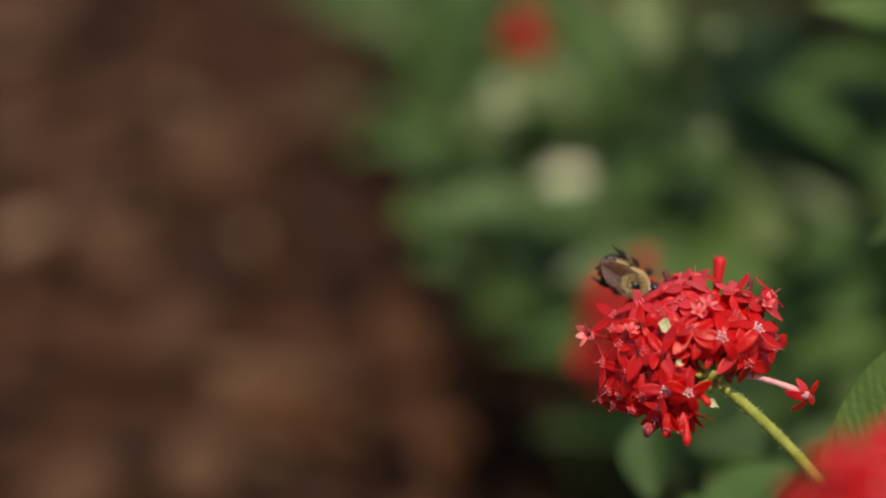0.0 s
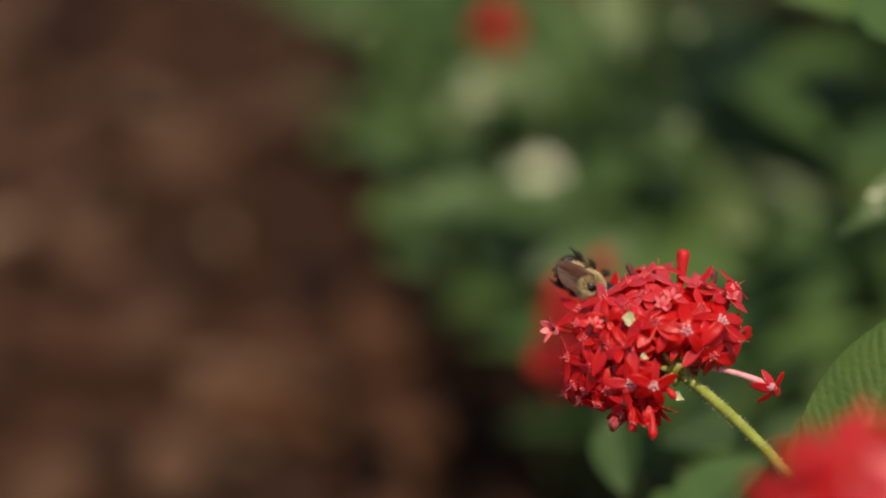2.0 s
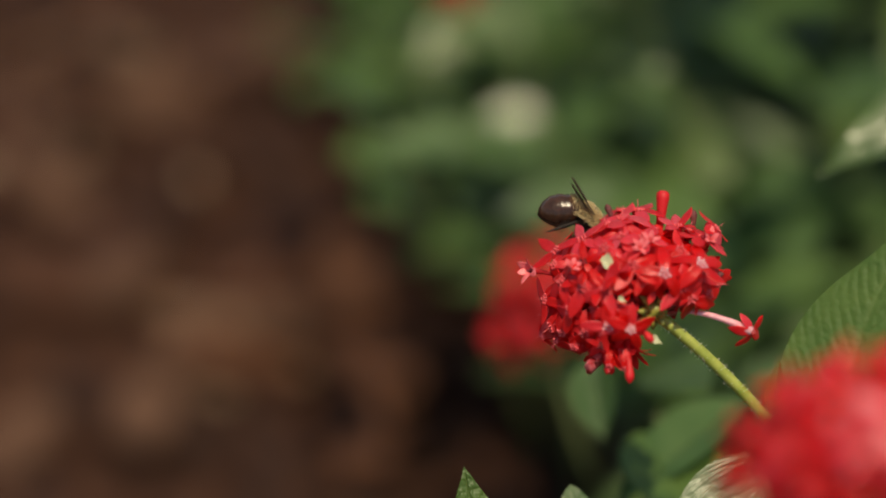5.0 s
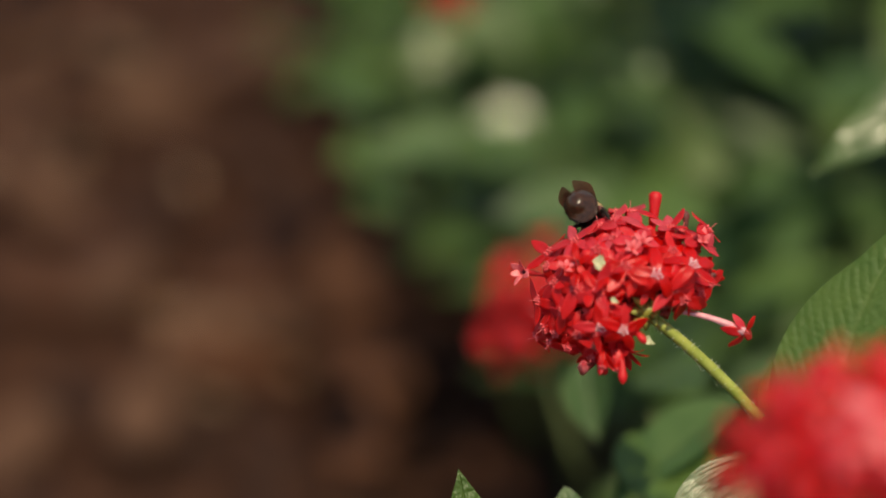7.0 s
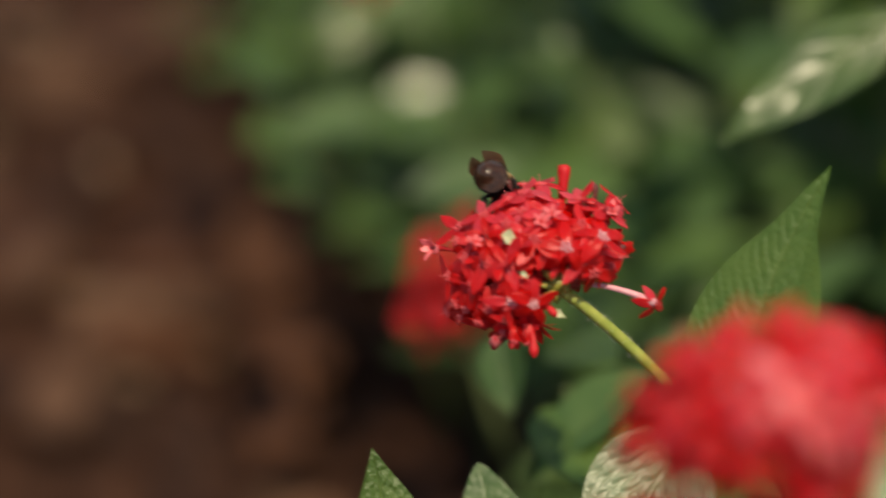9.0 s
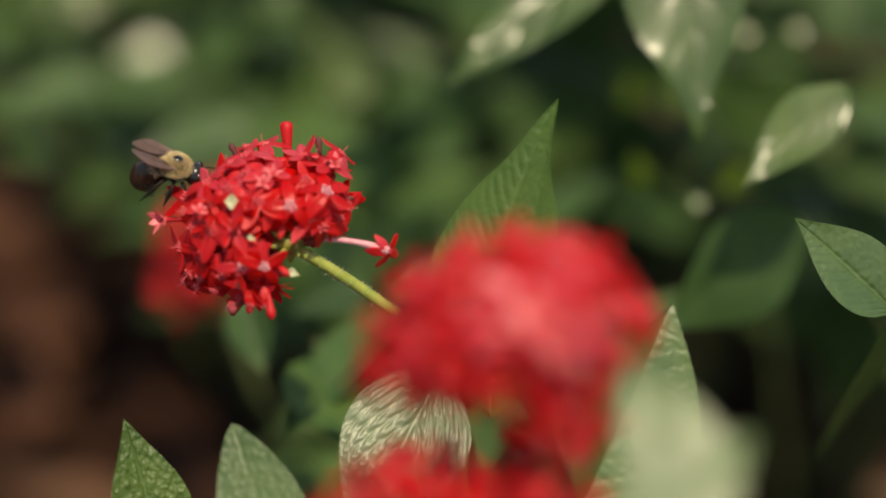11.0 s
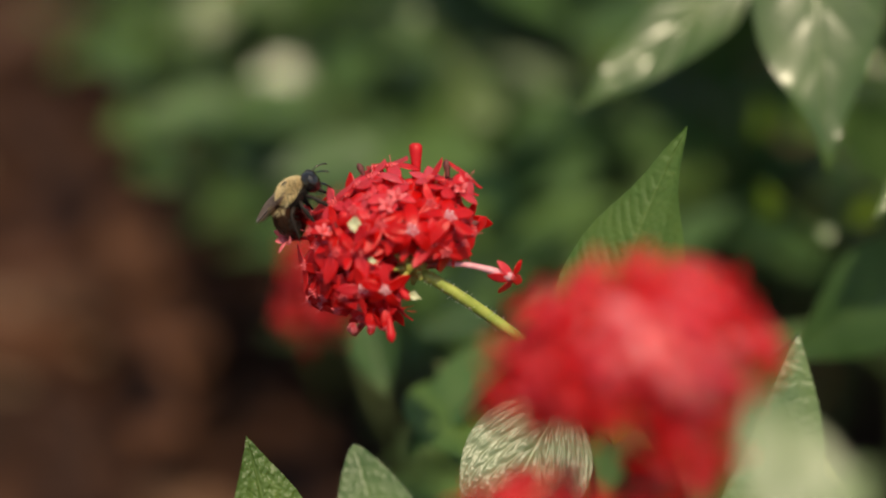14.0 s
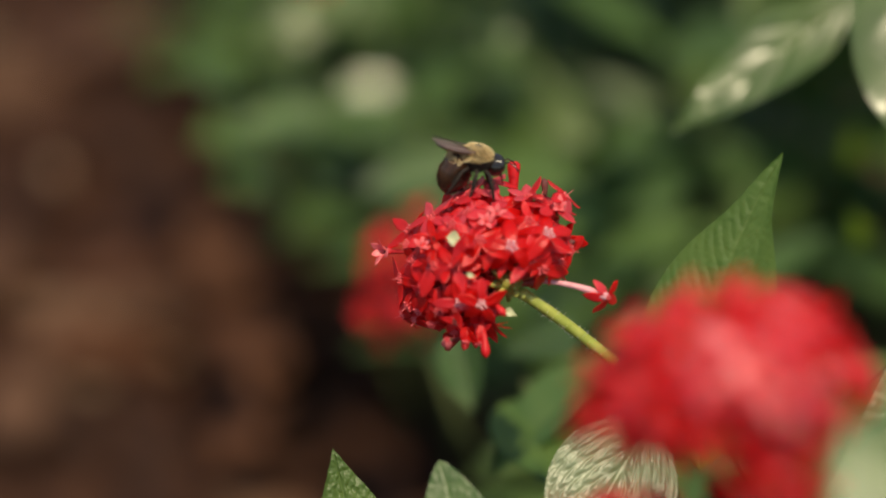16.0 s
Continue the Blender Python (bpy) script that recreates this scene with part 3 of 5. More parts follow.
    s(18.0, -0.5, 9.0, (0.6, -0.5, 0.6), 0.95, 16, 30)
    # spent florets: a throat coloured dark as an open hollow, with pale reflexed petals
    s(-25.8, 5.1, 2.0, (-0.80, 0.10, 0.60), 0.70, -74, 0, FADED_LIT, SHADED_TUBE)
    s(-9.0, -13.3, 14.0, (0.05, -0.25, 0.95), 0.72, 48, 20, None, SHADED_TUBE)
    s(-13.5, 7.5, 12.0, (-0.2, 0.2, 0.95), 0.70, -20, 30, None, SHADED_TUBE)
    for x, y, z, size, cup in ((0.2, 11.0, 14.5, 0.44, -78), (2.9, 12.7, 13.0, 0.42, -80), (-11.5, -17.5, 12.5, 0.5, 52), (18.5, 13.2, 8.5, 0.42, -74), (-16.5, 6.2, 12.0, 0.42, -76)):
        s(x, y, z, (0.1, 0.5, 0.8), size, cup, 12, FADED_LIT)
    # buds: tall ones over the top, and a few that hang
    rng = random.Random(11)
    bud(t, A(7.9, 25.6, -4.0), across(HEAD, 0.12, 1.0, 0.05), 3, 1.0)
    bud(t, A(9.7, 17.2, 0.0), across(HEAD, 0.05, 1.0, 0.15), 3, 1.0)
    bud(t, A(5.5, 16.8, 2.0), across(HEAD, 0.0, 1.0, 0.2), 3, 0.85)
    bud(t, A(2.2, 17.2, 4.0), across(HEAD, -0.02, 1.0, 0.3), 3, 0.9)
    bud(t, A(-2.2, -22.6, 14.5), across(HEAD, 0.05, -0.90, 0.25), 1, 0.95)
    bud(t, A(-7.6, -20.6, 11.0), across(HEAD, -0.25, -0.9, 0.3), 1, 0.9)
    bud(t, A(3.4, -12.4, 16.5), across(HEAD, 0.6, -0.6, 0.4), 1, 0.8)
    bud(t, A(15.2, 20.8, -1.3), across(HEAD, 0.05, 1.0, 0.0), 2, 0.8, "spent_bud")
    bud(t, A(-7.0, 22.0, 0.0), across(HEAD, -0.3, 1.0, 0.0), 2, 0.7, "spent_bud")
    bud(t, A(22.0, 4.5, 8.0), across(HEAD, 0.9, 0.3, 0.3), 2, 0.6, "spent_bud")
    # one floret that stands apart on a long pale tube
    tip = A(28.8, -9.8, 9.0)
    ends = curve(A(13.0, -4.8, 8.0), tip, across(HEAD, 0, 0.8, 0), 8)
    part("corolla_tube", sweep(bmesh.new(), ends, [0.0007, 0.0007, 0.0007, 0.0008, 0.0008, 0.0009, 0.0010, 0.0011, 0.0012], 8), PALE_TUBE, t, "long pale pink corolla tube")
    floret(t, tip, across(HEAD, 0.55, -0.35, 0.70), 30, rng, 0.70, TUBES[1], 10, PETALS + LIT_PETALS)
    # pale bracts in gaps of the dome
    for x, y, z, long, wide in ((-7.9, 7.0, 16.5, 0.0050, 0.0036), (5.0, -12.4, 12.0, 0.0036, 0.0022), (-3.6, -2.4, 18.0, 0.0026, 0.0014)):
        ob = new("bract", leaf_mesh("bract", BRACT, long, wide, 12, 5, 0.25, 0.5, 3, 0.0004, 0.2))
        ob.parent = t
        ob.matrix_local = leaf_pose(A(x - 2, y + 1, z - 0.5), A(x + 2, y - 0.6, z), across(HEAD, 0.1, 0.5, 1.0))
        tagged(ob, "small pale cream bract")
    # the stem, with a small leaf on it
    far = Vector((0.17, 0.60, 0.0)) - at
    pts = curve(stem_top, stem_end, across(HEAD, 1.2, 1.2, 0), 8)
    pts += curve(stem_end, far, Vector((0.03, 0.02, 0.05)), 8)[1:]
    hairy_stem(t, pts, [0.00146] * 9 + [0.0017, 0.0018, 0.0019, 0.002, 0.0021, 0.0022, 0.0023, 0.0024], 620, 2)
    ob = new("leaf", leaf_mesh("leaf", LEAF_DULL, 0.016, 0.0055, 14, 5, 0.05, 0.3, 6, 0.0002))
    ob.parent = t
    ob.matrix_local = leaf_pose(A(37.0, -33.0, -7.0), A(37.9, -19.2, -6.0), across(HEAD, -0.4, 0.1, 0.9))
    return t


def pentas_other(at, radii, foot, count, seed, label, clear=0.6, lean=(0, 0, -1), tall=None, gaps=(), size=1.0, petals=None, tilt=None):
    t = thing("pentas_flower", at, label, "flower", "red flower clusters")
    lean = Vector(lean).normalized()
    hub = lean * (min(radii) * 0.75)
    flower_head(t, (0, 0, 0), hub, radii, lean, count, seed, clear, gaps, tall=tall, size=size, petals=petals, tilt=tilt)
    end = Vector(foot) - Vector(at)
    pts = curve(hub, hub + lean * 0.04, (0, 0, 0), 4) + curve(hub + lean * 0.04, end, (0, 0, 0.02), 8)[1:]
    # Shade is put into the colour: far darker than the main flower's stem.
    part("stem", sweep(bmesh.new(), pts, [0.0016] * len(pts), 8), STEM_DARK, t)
    return t


# ---- ground ----
def ground():
    bm = bmesh.new()
    n = 90
    xs = [-0.9 + 2.4 * k / n for k in range(n + 1)]
    ys = [0.15 + 2.4 * k / n for k in range(n + 1)]
    xs = [-400, -40, -6] + xs + [6, 40, 400]
    ys = [-400, -40, -6] + ys + [6, 40, 400]
    grid = [[bm.verts.new((x, y, (0.022 * noise.noise((x * 5, y * 5, 0)) + 0.008 * noise.noise((x * 21, y * 21, 3))) if abs(x) < 5 and -5 < y < 5 else 0)) for x in xs] for y in ys]
    for a, b in zip(grid, grid[1:]):
        for k in range(len(xs) - 1):
            bm.faces.new((a[k], a[k + 1], b[k + 1], b[k]))
    tagged(part("ground", bm, MULCH), "dark brown soil of a mulched flower bed", "ground", kind="structure")


def chip(bm, at, size, rng, mat=0):
    """One split piece of bark: a flat, tapering, twisted block."""
    l, w, h = size
    m = Matrix.Translation(at) @ pose(0, 0, 0, rng.uniform(-22, 22), rng.uniform(-22, 22), rng.uniform(0, 360))
    rows = []
    for s in (-.5, -.18, .2, .5):
        k = (0.55 if abs(s) == .5 else 1) * rng.uniform(.75, 1.15)
        z = rng.uniform(-.2, .2) * h
        rows.append([bm.verts.new(m @ Vector((s * l + rng.uniform(-.06, .06) * l, y * w * k, z + zz * h))) for y, zz in ((-.5, -.3), (-.42, .4), (.4, .5), (.5, -.4))])
    for a, b in zip(rows, rows[1:]):
        for k in range(4):
            bm.faces.new((a[k], a[(k + 1) % 4], b[(k + 1) % 4], b[k])).material_index = mat
    bm.faces.new(rows[0][::-1]).material_index = mat
    bm.faces.new(rows[-1]).material_index = mat


def bark_mulch():
    rng = random.Random(4)
    bm = bmesh.new()
    for _ in range(5200):
        x, y = rng.uniform(-.85, 1.4), rng.uniform(.3, 2.4)
        big = rng.random() ** 1.7
        chip(bm, (x, y, 0.008 + rng.uniform(-.004, .012) + 0.02 * noise.noise((x * 5, y * 5, 0))), (0.02 + 0.06 * big, 0.007 + 0.022 * big, 0.004 + .006 * big), rng)
    for _ in range(9000):
        a, r = rng.uniform(0, 6.283), 0.9 + 4.6 * rng.random() ** 1.3
        x, y = 0.28 + r * math.cos(a), 1.1 + r * math.sin(a)
        if -.85 < x < 1.4 and .3 < y < 2.4:
            continue
        big = rng.random() ** 1.7
        chip(bm, (x, y, 0.008 + rng.uniform(-.004, .012)), (0.03 + 0.07 * big, 0.010 + 0.026 * big, 0.005 + .008 * big), rng)
    tagged(part("bark_mulch", bm, CHIP, smooth=False), "loose brown shredded bark mulch covering the soil", "mulch", kind="stuff")


def bark_piece(at, length, width, turn, mat, label, seed):
    rng = random.Random(seed)
    bm = bmesh.new()
    chip(bm, (0, 0, 0), (length, width, 0.012), rng)
    ob = part("bark_piece", bm, mat, None, smooth=False)
    ob.matrix_world = Matrix.Translation((at[0], at[1], 0.022)) @ pose(0, 0, 0, 6, -4, turn)
    tagged(ob, label, "bark", "large pieces of bark")


ground()
bark_mulch()
for k, (spot, l, w, a, m) in enumerate((
        ((-0.2298, 1.0204, 0.0000), 0.055, 0.040, 70, CHIP_PALE), ((-0.2850, 1.1144, 0.0000), 0.070, 0.040, 40, CHIP_PALE),
        ((-0.2419, 1.2181, 0.0000), 0.075, 0.045, 20, CHIP_PALE), ((-0.1723, 0.9622, 0.0000), 0.060, 0.050, 100, CHIP_PALE),
        ((-0.1390, 0.9924, 0.0000), 0.050, 0.040, 140, CHIP_PALE), ((-0.0897, 1.0383, 0.0000), 0.060, 0.060, 10, CHIP_ORANGE),
        ((-0.1770, 1.2796, 0.0000), 0.085, 0.045, 25, CHIP_PALE), ((-0.3645, 1.2305, 0.0000), 0.060, 0.050, 60, CHIP_PALE),
        ((-0.0827, 0.9548, 0.0000), 0.070, 0.035, 80, CHIP_ORANGE), ((-0.2565, 0.8823, 0.0000), 0.050, 0.040, 0, CHIP_PALE),
        ((-0.0813, 0.8910, 0.0000), 0.060, 0.035, 60, CHIP_ORANGE), ((-0.4067, 1.4155, 0.0000), 0.070, 0.050, 15, CHIP_PALE),
        ((-0.1952, 0.9045, 0.0000), 0.048, 0.035, 30, CHIP_PALE), ((-0.1542, 0.9561, 0.0000), 0.055, 0.035, 110, CHIP_ORANGE))):
    bark_piece(spot, l, w, a, m, "large pale weathered piece of bark on the mulch" if m is CHIP_PALE else "large orange-brown piece of bark on the mulch", k)

# ---- leafy shoots of the bed ----
def pale_shoot(foot, top, label):
    """A stem from the ground to top for leaves that are set one by one."""
    t = thing("pentas_shoot", foot, label, "shoot", "leafy shoots of the flower bed")
    d = Vector(top) - Vector(foot)
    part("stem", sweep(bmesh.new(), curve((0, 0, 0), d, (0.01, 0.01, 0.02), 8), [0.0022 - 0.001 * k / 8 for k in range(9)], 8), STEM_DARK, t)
    return t


MID = dict(nu=36, nv=14, relief=0.0005, veins=9)

s1 = pale_shoot((0.16, 0.56, 0), (0.0851, 0.4752, 0.3570), "upright shoot with a tall pointed green leaf")
leaf(s1, (0.0753, 0.4426, 0.3679), (0.1010, 0.4929, 0.4301), (-0.4666, -0.6198, 0.6316), 0.0358, LEAF_DULL, "tall pointed leaf with a quilted vein pattern", droop=-0.03, fold=0.12, skew=0.20, nu=140, nv=30, relief=0.00032, pillow=0.00006, veins=18, acute=0.22)
s2 = pale_shoot((0.00, 0.52, 0), (-0.0092, 0.4123, 0.3531), "low shoot with a blistered pointed leaf beside bare mulch")
leaf(s2, (-0.0095, 0.4182, 0.3455), (-0.0176, 0.4428, 0.3788), (0.2165, -0.5481, 0.8048), 0.0215, LEAF, "", droop=0.0, fold=0.15, nu=130, nv=40, relief=0.0005, veins=8, blister=0.00055, seed=3)
leaf(s2, (0.0187, 0.3961, 0.3607), (0.0088, 0.4287, 0.3860), (-0.1006, -0.6954, 0.7034), 0.0225, LEAF, "", droop=0.02, fold=0.02, full=0.62, wave=0.0, nu=40, nv=14, relief=0.0002, veins=8)
s3 = pale_shoot((0.09, 0.50, 0), (0.0650, 0.4545, 0.3790), "shoot with a shiny leaf coloured pale for sun glare")
leaf(s3, (0.0635, 0.4495, 0.3797), (0.0345, 0.4108, 0.3572), (0.0659, -0.5527, 0.8335), 0.033, LEAF_GLARE, "shiny leaf with sun glare in its colour and deep veins", droop=0.06, fold=0.10, rake=0.65, wave=0.05, nu=170, nv=46, relief=0.0006, pillow=0.0003, veins=7, ladder=0.00026, line=0.06)
s4 = pale_shoot((0.15, 0.48, 0), (0.1083, 0.3947, 0.3768), "shoot with a pointed leaf whose midrib catches the sun")
leaf(s4, (0.0915, 0.4038, 0.3703), (0.1197, 0.4343, 0.4070), (0.6171, -0.4688, 0.6320), 0.041, LEAF_GLOSSY, "", droop=0.03, fold=0.45, nu=110, nv=30, relief=0.00022, veins=9)
leaf(s4, (0.0902, 0.2885, 0.4672), (0.0812, 0.3207, 0.4875), (-0.0476, -0.5416, 0.8393), 0.019, LEAF_GLOSSY, "pale sunlit leaf close to the lens", droop=0.06, fold=0.12, **MID)
leaf(s4, (0.0745, 0.2864, 0.4710), (0.1007, 0.3015, 0.4817), (-0.0521, -0.5327, 0.8447), 0.018, LEAF_GLOSSY, "pale sunlit leaf close to the lens", droop=0.06, fold=0.12, **MID)
s5 = pale_shoot((0.26, 0.72, 0), (0.1696, 0.6708, 0.3718), "tall shoot with large drooping leaves glinting in the sun")
leaf(s5, (0.1398, 0.5958, 0.4194), (0.0801, 0.5635, 0.3939), (-0.0192, -0.5964, 0.7981), 0.0225, LEAF_GLINT, "drooping leaf with white sun glints", droop=0.06, fold=0.14, nu=60, nv=20, relief=0.0003, pillow=0.0002, veins=5, wave=0.08, seed=5)
leaf(s5, (0.1499, 0.5881, 0.4441), (0.1473, 0.5214, 0.3985), (-0.0437, -0.6381, 0.7684), 0.0370, LEAF_GLINT, "drooping leaf with white sun glints", droop=0.165, fold=0.10, nu=60, nv=20, relief=0.0002, pillow=0.00012, veins=5, wave=0.07, acute=0.2, seed=6)
leaf(s5, (0.1920, 0.5350, 0.4007), (0.1571, 0.5097, 0.3875), (-0.0590, -0.5927, 0.7989), 0.019, LEAF_GLINT, "", droop=0.08, fold=0.14, nu=48, nv=16, relief=0.00014, pillow=0.0001, veins=6, wave=0.06, seed=7)
s6 = pale_shoot((0.34, 0.66, 0), (0.1857, 0.5499, 0.3436), "shoot with a broad dark green leaf")
leaf(s6, (0.1859, 0.5416, 0.3493), (0.1378, 0.5144, 0.3322), (0.30, -0.88, 0.25), 0.037, LEAF, "", droop=0.05, fold=0.05, nu=36, nv=14, relief=0.0002, veins=9)
leaf(s6, (0.2108, 0.6023, 0.3333), (0.1660, 0.6033, 0.3642), (0.2603, -0.9402, -0.2126), 0.030, LEAF, "", droop=0.05, fold=0.08, nu=36, nv=14, relief=0.0002, veins=9)
s12 = pale_shoot((0.30, 0.56, 0), (0.1804, 0.4427, 0.3835), "shoot with a bright green leaf reaching into the open")
leaf(s12, (0.1794, 0.4423, 0.3913), (0.1542, 0.4531, 0.4157), (-0.2888, -0.3958, 0.8744), 0.020, LEAF_GLOSSY, "bright green leaf with a pale sunlit edge", droop=0.04, fold=0.30, nu=90, nv=26, relief=0.0004, veins=11)
leaf(s12, (0.1847, 0.4576, 0.3790), (0.1781, 0.4787, 0.3052), (0.4288, -0.6888, 0.5842), 0.020, LEAF_GLINT, "", droop=0.05, fold=0.20, **MID)
s7 = pale_shoot((0.11, 0.62, 0), (0.0367, 0.5338, 0.3248), "low shoot with hanging green leaves below the flower")
leaf(s7, (0.0176, 0.5514, 0.3326), (0.0198, 0.5294, 0.3186), (-0.5827, -0.5892, 0.5597), 0.018, LEAF, "", droop=0.1, **MID)
leaf(s7, (0.0611, 0.5288, 0.3352), (0.0230, 0.4973, 0.3251), (-0.3769, -0.0087, 0.9262), 0.026, LEAF_DULL, "", droop=0.1, **MID)
leaf(s7, (0.0328, 0.5231, 0.3270), (0.0512, 0.4758, 0.3292), (0.1992, -0.2936, 0.9350), 0.032, LEAF_DULL, "", droop=0.1, **MID)
leaf(s7, (0.0519, 0.5386, 0.3317), (0.0317, 0.5744, 0.3130), (0.1009, -0.4131, 0.9051), 0.024, LEAF, "", droop=0.1, **MID)
s8 = pale_shoot((0.06, 0.86, 0), (-0.0249, 0.9241, 0.1848), "back shoot with a small leaf flashing in the sun")
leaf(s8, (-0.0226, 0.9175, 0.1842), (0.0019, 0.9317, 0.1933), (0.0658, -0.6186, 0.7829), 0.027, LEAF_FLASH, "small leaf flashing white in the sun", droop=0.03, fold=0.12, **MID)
leaf(s8, (-0.0249, 0.9241, 0.1848), (-0.0586, 0.8949, 0.1781), (-0.3003, -0.9471, 0.1133), 0.030, LEAF, "", droop=0.1, **MID)
s9 = pale_shoot((0.13, 0.80, 0), (0.0154, 0.8167, 0.3565), "shoot with a pale leaf hanging from its top")
leaf(s9, (0.0153, 0.8179, 0.3584), (0.0243, 0.7823, 0.3274), (0.0496, -0.6481, 0.7599), 0.018, LEAF_GLINT, "", droop=0.05, fold=0.2, **MID)
leaf(s9, (0.0829, 0.6168, 0.4461), (0.1070, 0.6092, 0.4319), (0.0995, -0.3096, 0.9456), 0.024, LEAF_DULL, "", droop=0.1, **MID)
leaf(s9, (0.1240, 0.6310, 0.4269), (0.0621, 0.6332, 0.4368), (0.1005, -0.1728, 0.9798), 0.024, LEAF_DULL, "", droop=0.05, **MID)
leaf(s9, (0.0250, 0.7000, 0.2900), (0.0743, 0.6606, 0.2918), (0.05, -0.30, 0.95), 0.042, LEAF_DULL, "", droop=0.08, **MID)
leaf(s9, (0.0300, 0.7180, 0.2750), (-0.0144, 0.7129, 0.2800), (0.0, -0.15, 0.99), 0.034, LEAF, "", droop=0.08, **MID)
leaf(s8, (-0.0270, 0.7720, 0.2700), (-0.0620, 0.7650, 0.2760), (0.0, -0.15, 0.99), 0.026, LEAF, "", droop=0.08, **MID)
leaf(s8, (-0.0568, 0.8539, 0.2150), (-0.0861, 0.8361, 0.2223), (0.0, -0.20, 0.98), 0.036, LEAF, "", droop=0.06, **MID)
leaf(s8, (-0.0529, 0.8414, 0.1978), (-0.0762, 0.8248, 0.2073), (0.0, -0.20, 0.98), 0.032, LEAF, "", droop=0.06, **MID)
leaf(s8, (-0.0681, 0.8670, 0.2324), (-0.0906, 0.8541, 0.2471), (0.0, -0.20, 0.98), 0.034, LEAF, "", droop=0.06, **MID)

# Tiny leaves added here and on s11 to mirror the sun as blurred discs.
s10 = pale_shoot((0.30, 0.86, 0), (0.2213, 0.7630, 0.2005), "back shoot with tiny leaves added to glint")
leaf(s10, (0.1604, 0.5781, 0.3310), (0.1655, 0.5796, 0.3325), (-0.0582, -0.5835, 0.8100), 0.005, LEAF_GLOSSY, "tiny leaf glinting in the sun", droop=0.03, fold=0.1, nu=8, nv=3)
leaf(s10, (0.1885, 0.5718, 0.3257), (0.1936, 0.5732, 0.3272), (-0.0778, -0.5770, 0.8130), 0.005, LEAF_GLOSSY, "tiny leaf glinting in the sun", droop=0.03, fold=0.1, nu=8, nv=3)
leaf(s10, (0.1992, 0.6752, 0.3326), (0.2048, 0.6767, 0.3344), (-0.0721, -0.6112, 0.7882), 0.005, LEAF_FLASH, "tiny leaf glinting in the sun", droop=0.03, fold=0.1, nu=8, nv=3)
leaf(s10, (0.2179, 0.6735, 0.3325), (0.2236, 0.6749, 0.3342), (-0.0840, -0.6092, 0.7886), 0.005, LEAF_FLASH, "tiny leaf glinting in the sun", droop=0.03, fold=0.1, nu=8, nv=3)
leaf(s10, (0.1617, 0.6477, 0.2904), (0.1576, 0.6468, 0.3057), (0.1025, -0.6798, 0.7262), 0.008, LEAF_LIME, "young lime-green leaf", droop=0.1, **MID)
leaf(s10, (0.1700, 0.7140, 0.2803), (0.1711, 0.7141, 0.2977), (0.1025, -0.6798, 0.7262), 0.007, LEAF_LIME, "young lime-green leaf", droop=0.1, **MID)
leaf(s10, (0.1893, 0.6439, 0.2886), (0.1973, 0.6407, 0.3022), (0.1025, -0.6798, 0.7262), 0.008, LEAF_LIME, "young lime-green leaf", droop=0.1, **MID)
s11 = pale_shoot((0.14, 1.00, 0), (0.0585, 0.9569, 0.2000), "far shoot with tiny leaves added to glint")
leaf(s11, (0.0430, 0.7822, 0.3003), (0.0490, 0.7849, 0.3023), (0.0337, -0.6294, 0.7764), 0.005, LEAF_GLOSSY, "tiny leaf glinting in the sun", droop=0.03, fold=0.1, nu=8, nv=3)
leaf(s11, (0.0448, 0.7863, 0.3433), (0.0506, 0.7890, 0.3453), (0.0325, -0.6465, 0.7622), 0.005, LEAF_GLOSSY, "tiny leaf glinting in the sun", droop=0.03, fold=0.1, nu=8, nv=3)
leaf(s11, (-0.1106, 1.0637, 0.1985), (-0.1029, 1.0679, 0.2010), (0.1093, -0.6422, 0.7587), 0.005, LEAF_FLASH, "tiny leaf glinting in the sun", droop=0.03, fold=0.1, nu=8, nv=3)

shoot((-0.094, 1.101, 0), (-0.107, 1.065, 0.141), 2, 0.94, 0, 0.66)
shoot((-0.053, 1.057, 0), (-0.064, 1.006, 0.162), 2, 1.12, 1, 0.66)
shoot((-0.043, 1.052, 0), (-0.049, 1.070, 0.149), 2, 0.99, 3, 0.66)
shoot((0.013, 0.981, 0), (-0.006, 0.979, 0.194), 2, 1.05, 4, 0.66)
shoot((0.028, 0.869, 0), (0.012, 0.887, 0.202), 2, 1.02, 5, 0.66)
shoot((0.042, 0.992, 0), (0.046, 0.979, 0.194), 4, 0.94, 6, 0.3)
shoot((0.089, 0.891, 0), (0.068, 0.876, 0.220), 5, 0.90, 107, 0.3)
shoot((0.112, 0.972, 0), (0.099, 0.930, 0.228), 4, 0.94, 8, 0.3)
shoot((0.071, 0.818, 0), (0.078, 0.806, 0.226), 5, 1.13, 109, 0.3)
shoot((0.151, 0.858, 0), (0.112, 0.824, 0.268), 5, 1.12, 110, 0.3)
shoot((0.131, 0.751, 0), (0.100, 0.741, 0.237), 4, 0.88, 11, 0.3)
shoot((0.091, 0.720, 0), (0.072, 0.696, 0.242), 4, 0.96, 12, 0.3)
shoot((0.179, 0.816, 0), (0.185, 0.803, 0.239), 5, 0.99, 13, 0.3)
shoot((0.108, 0.673, 0), (0.112, 0.670, 0.240), 4, 0.99, 14, 0.3)
shoot((0.236, 0.820, 0), (0.243, 0.799, 0.285), 5, 0.88, 17, 0.3)
shoot((0.290, 0.781, 0), (0.266, 0.746, 0.279), 5, 1.06, 19, 0.3)
shoot((0.142, 0.564, 0), (0.128, 0.558, 0.290), 4, 0.98, 21, 0.3)
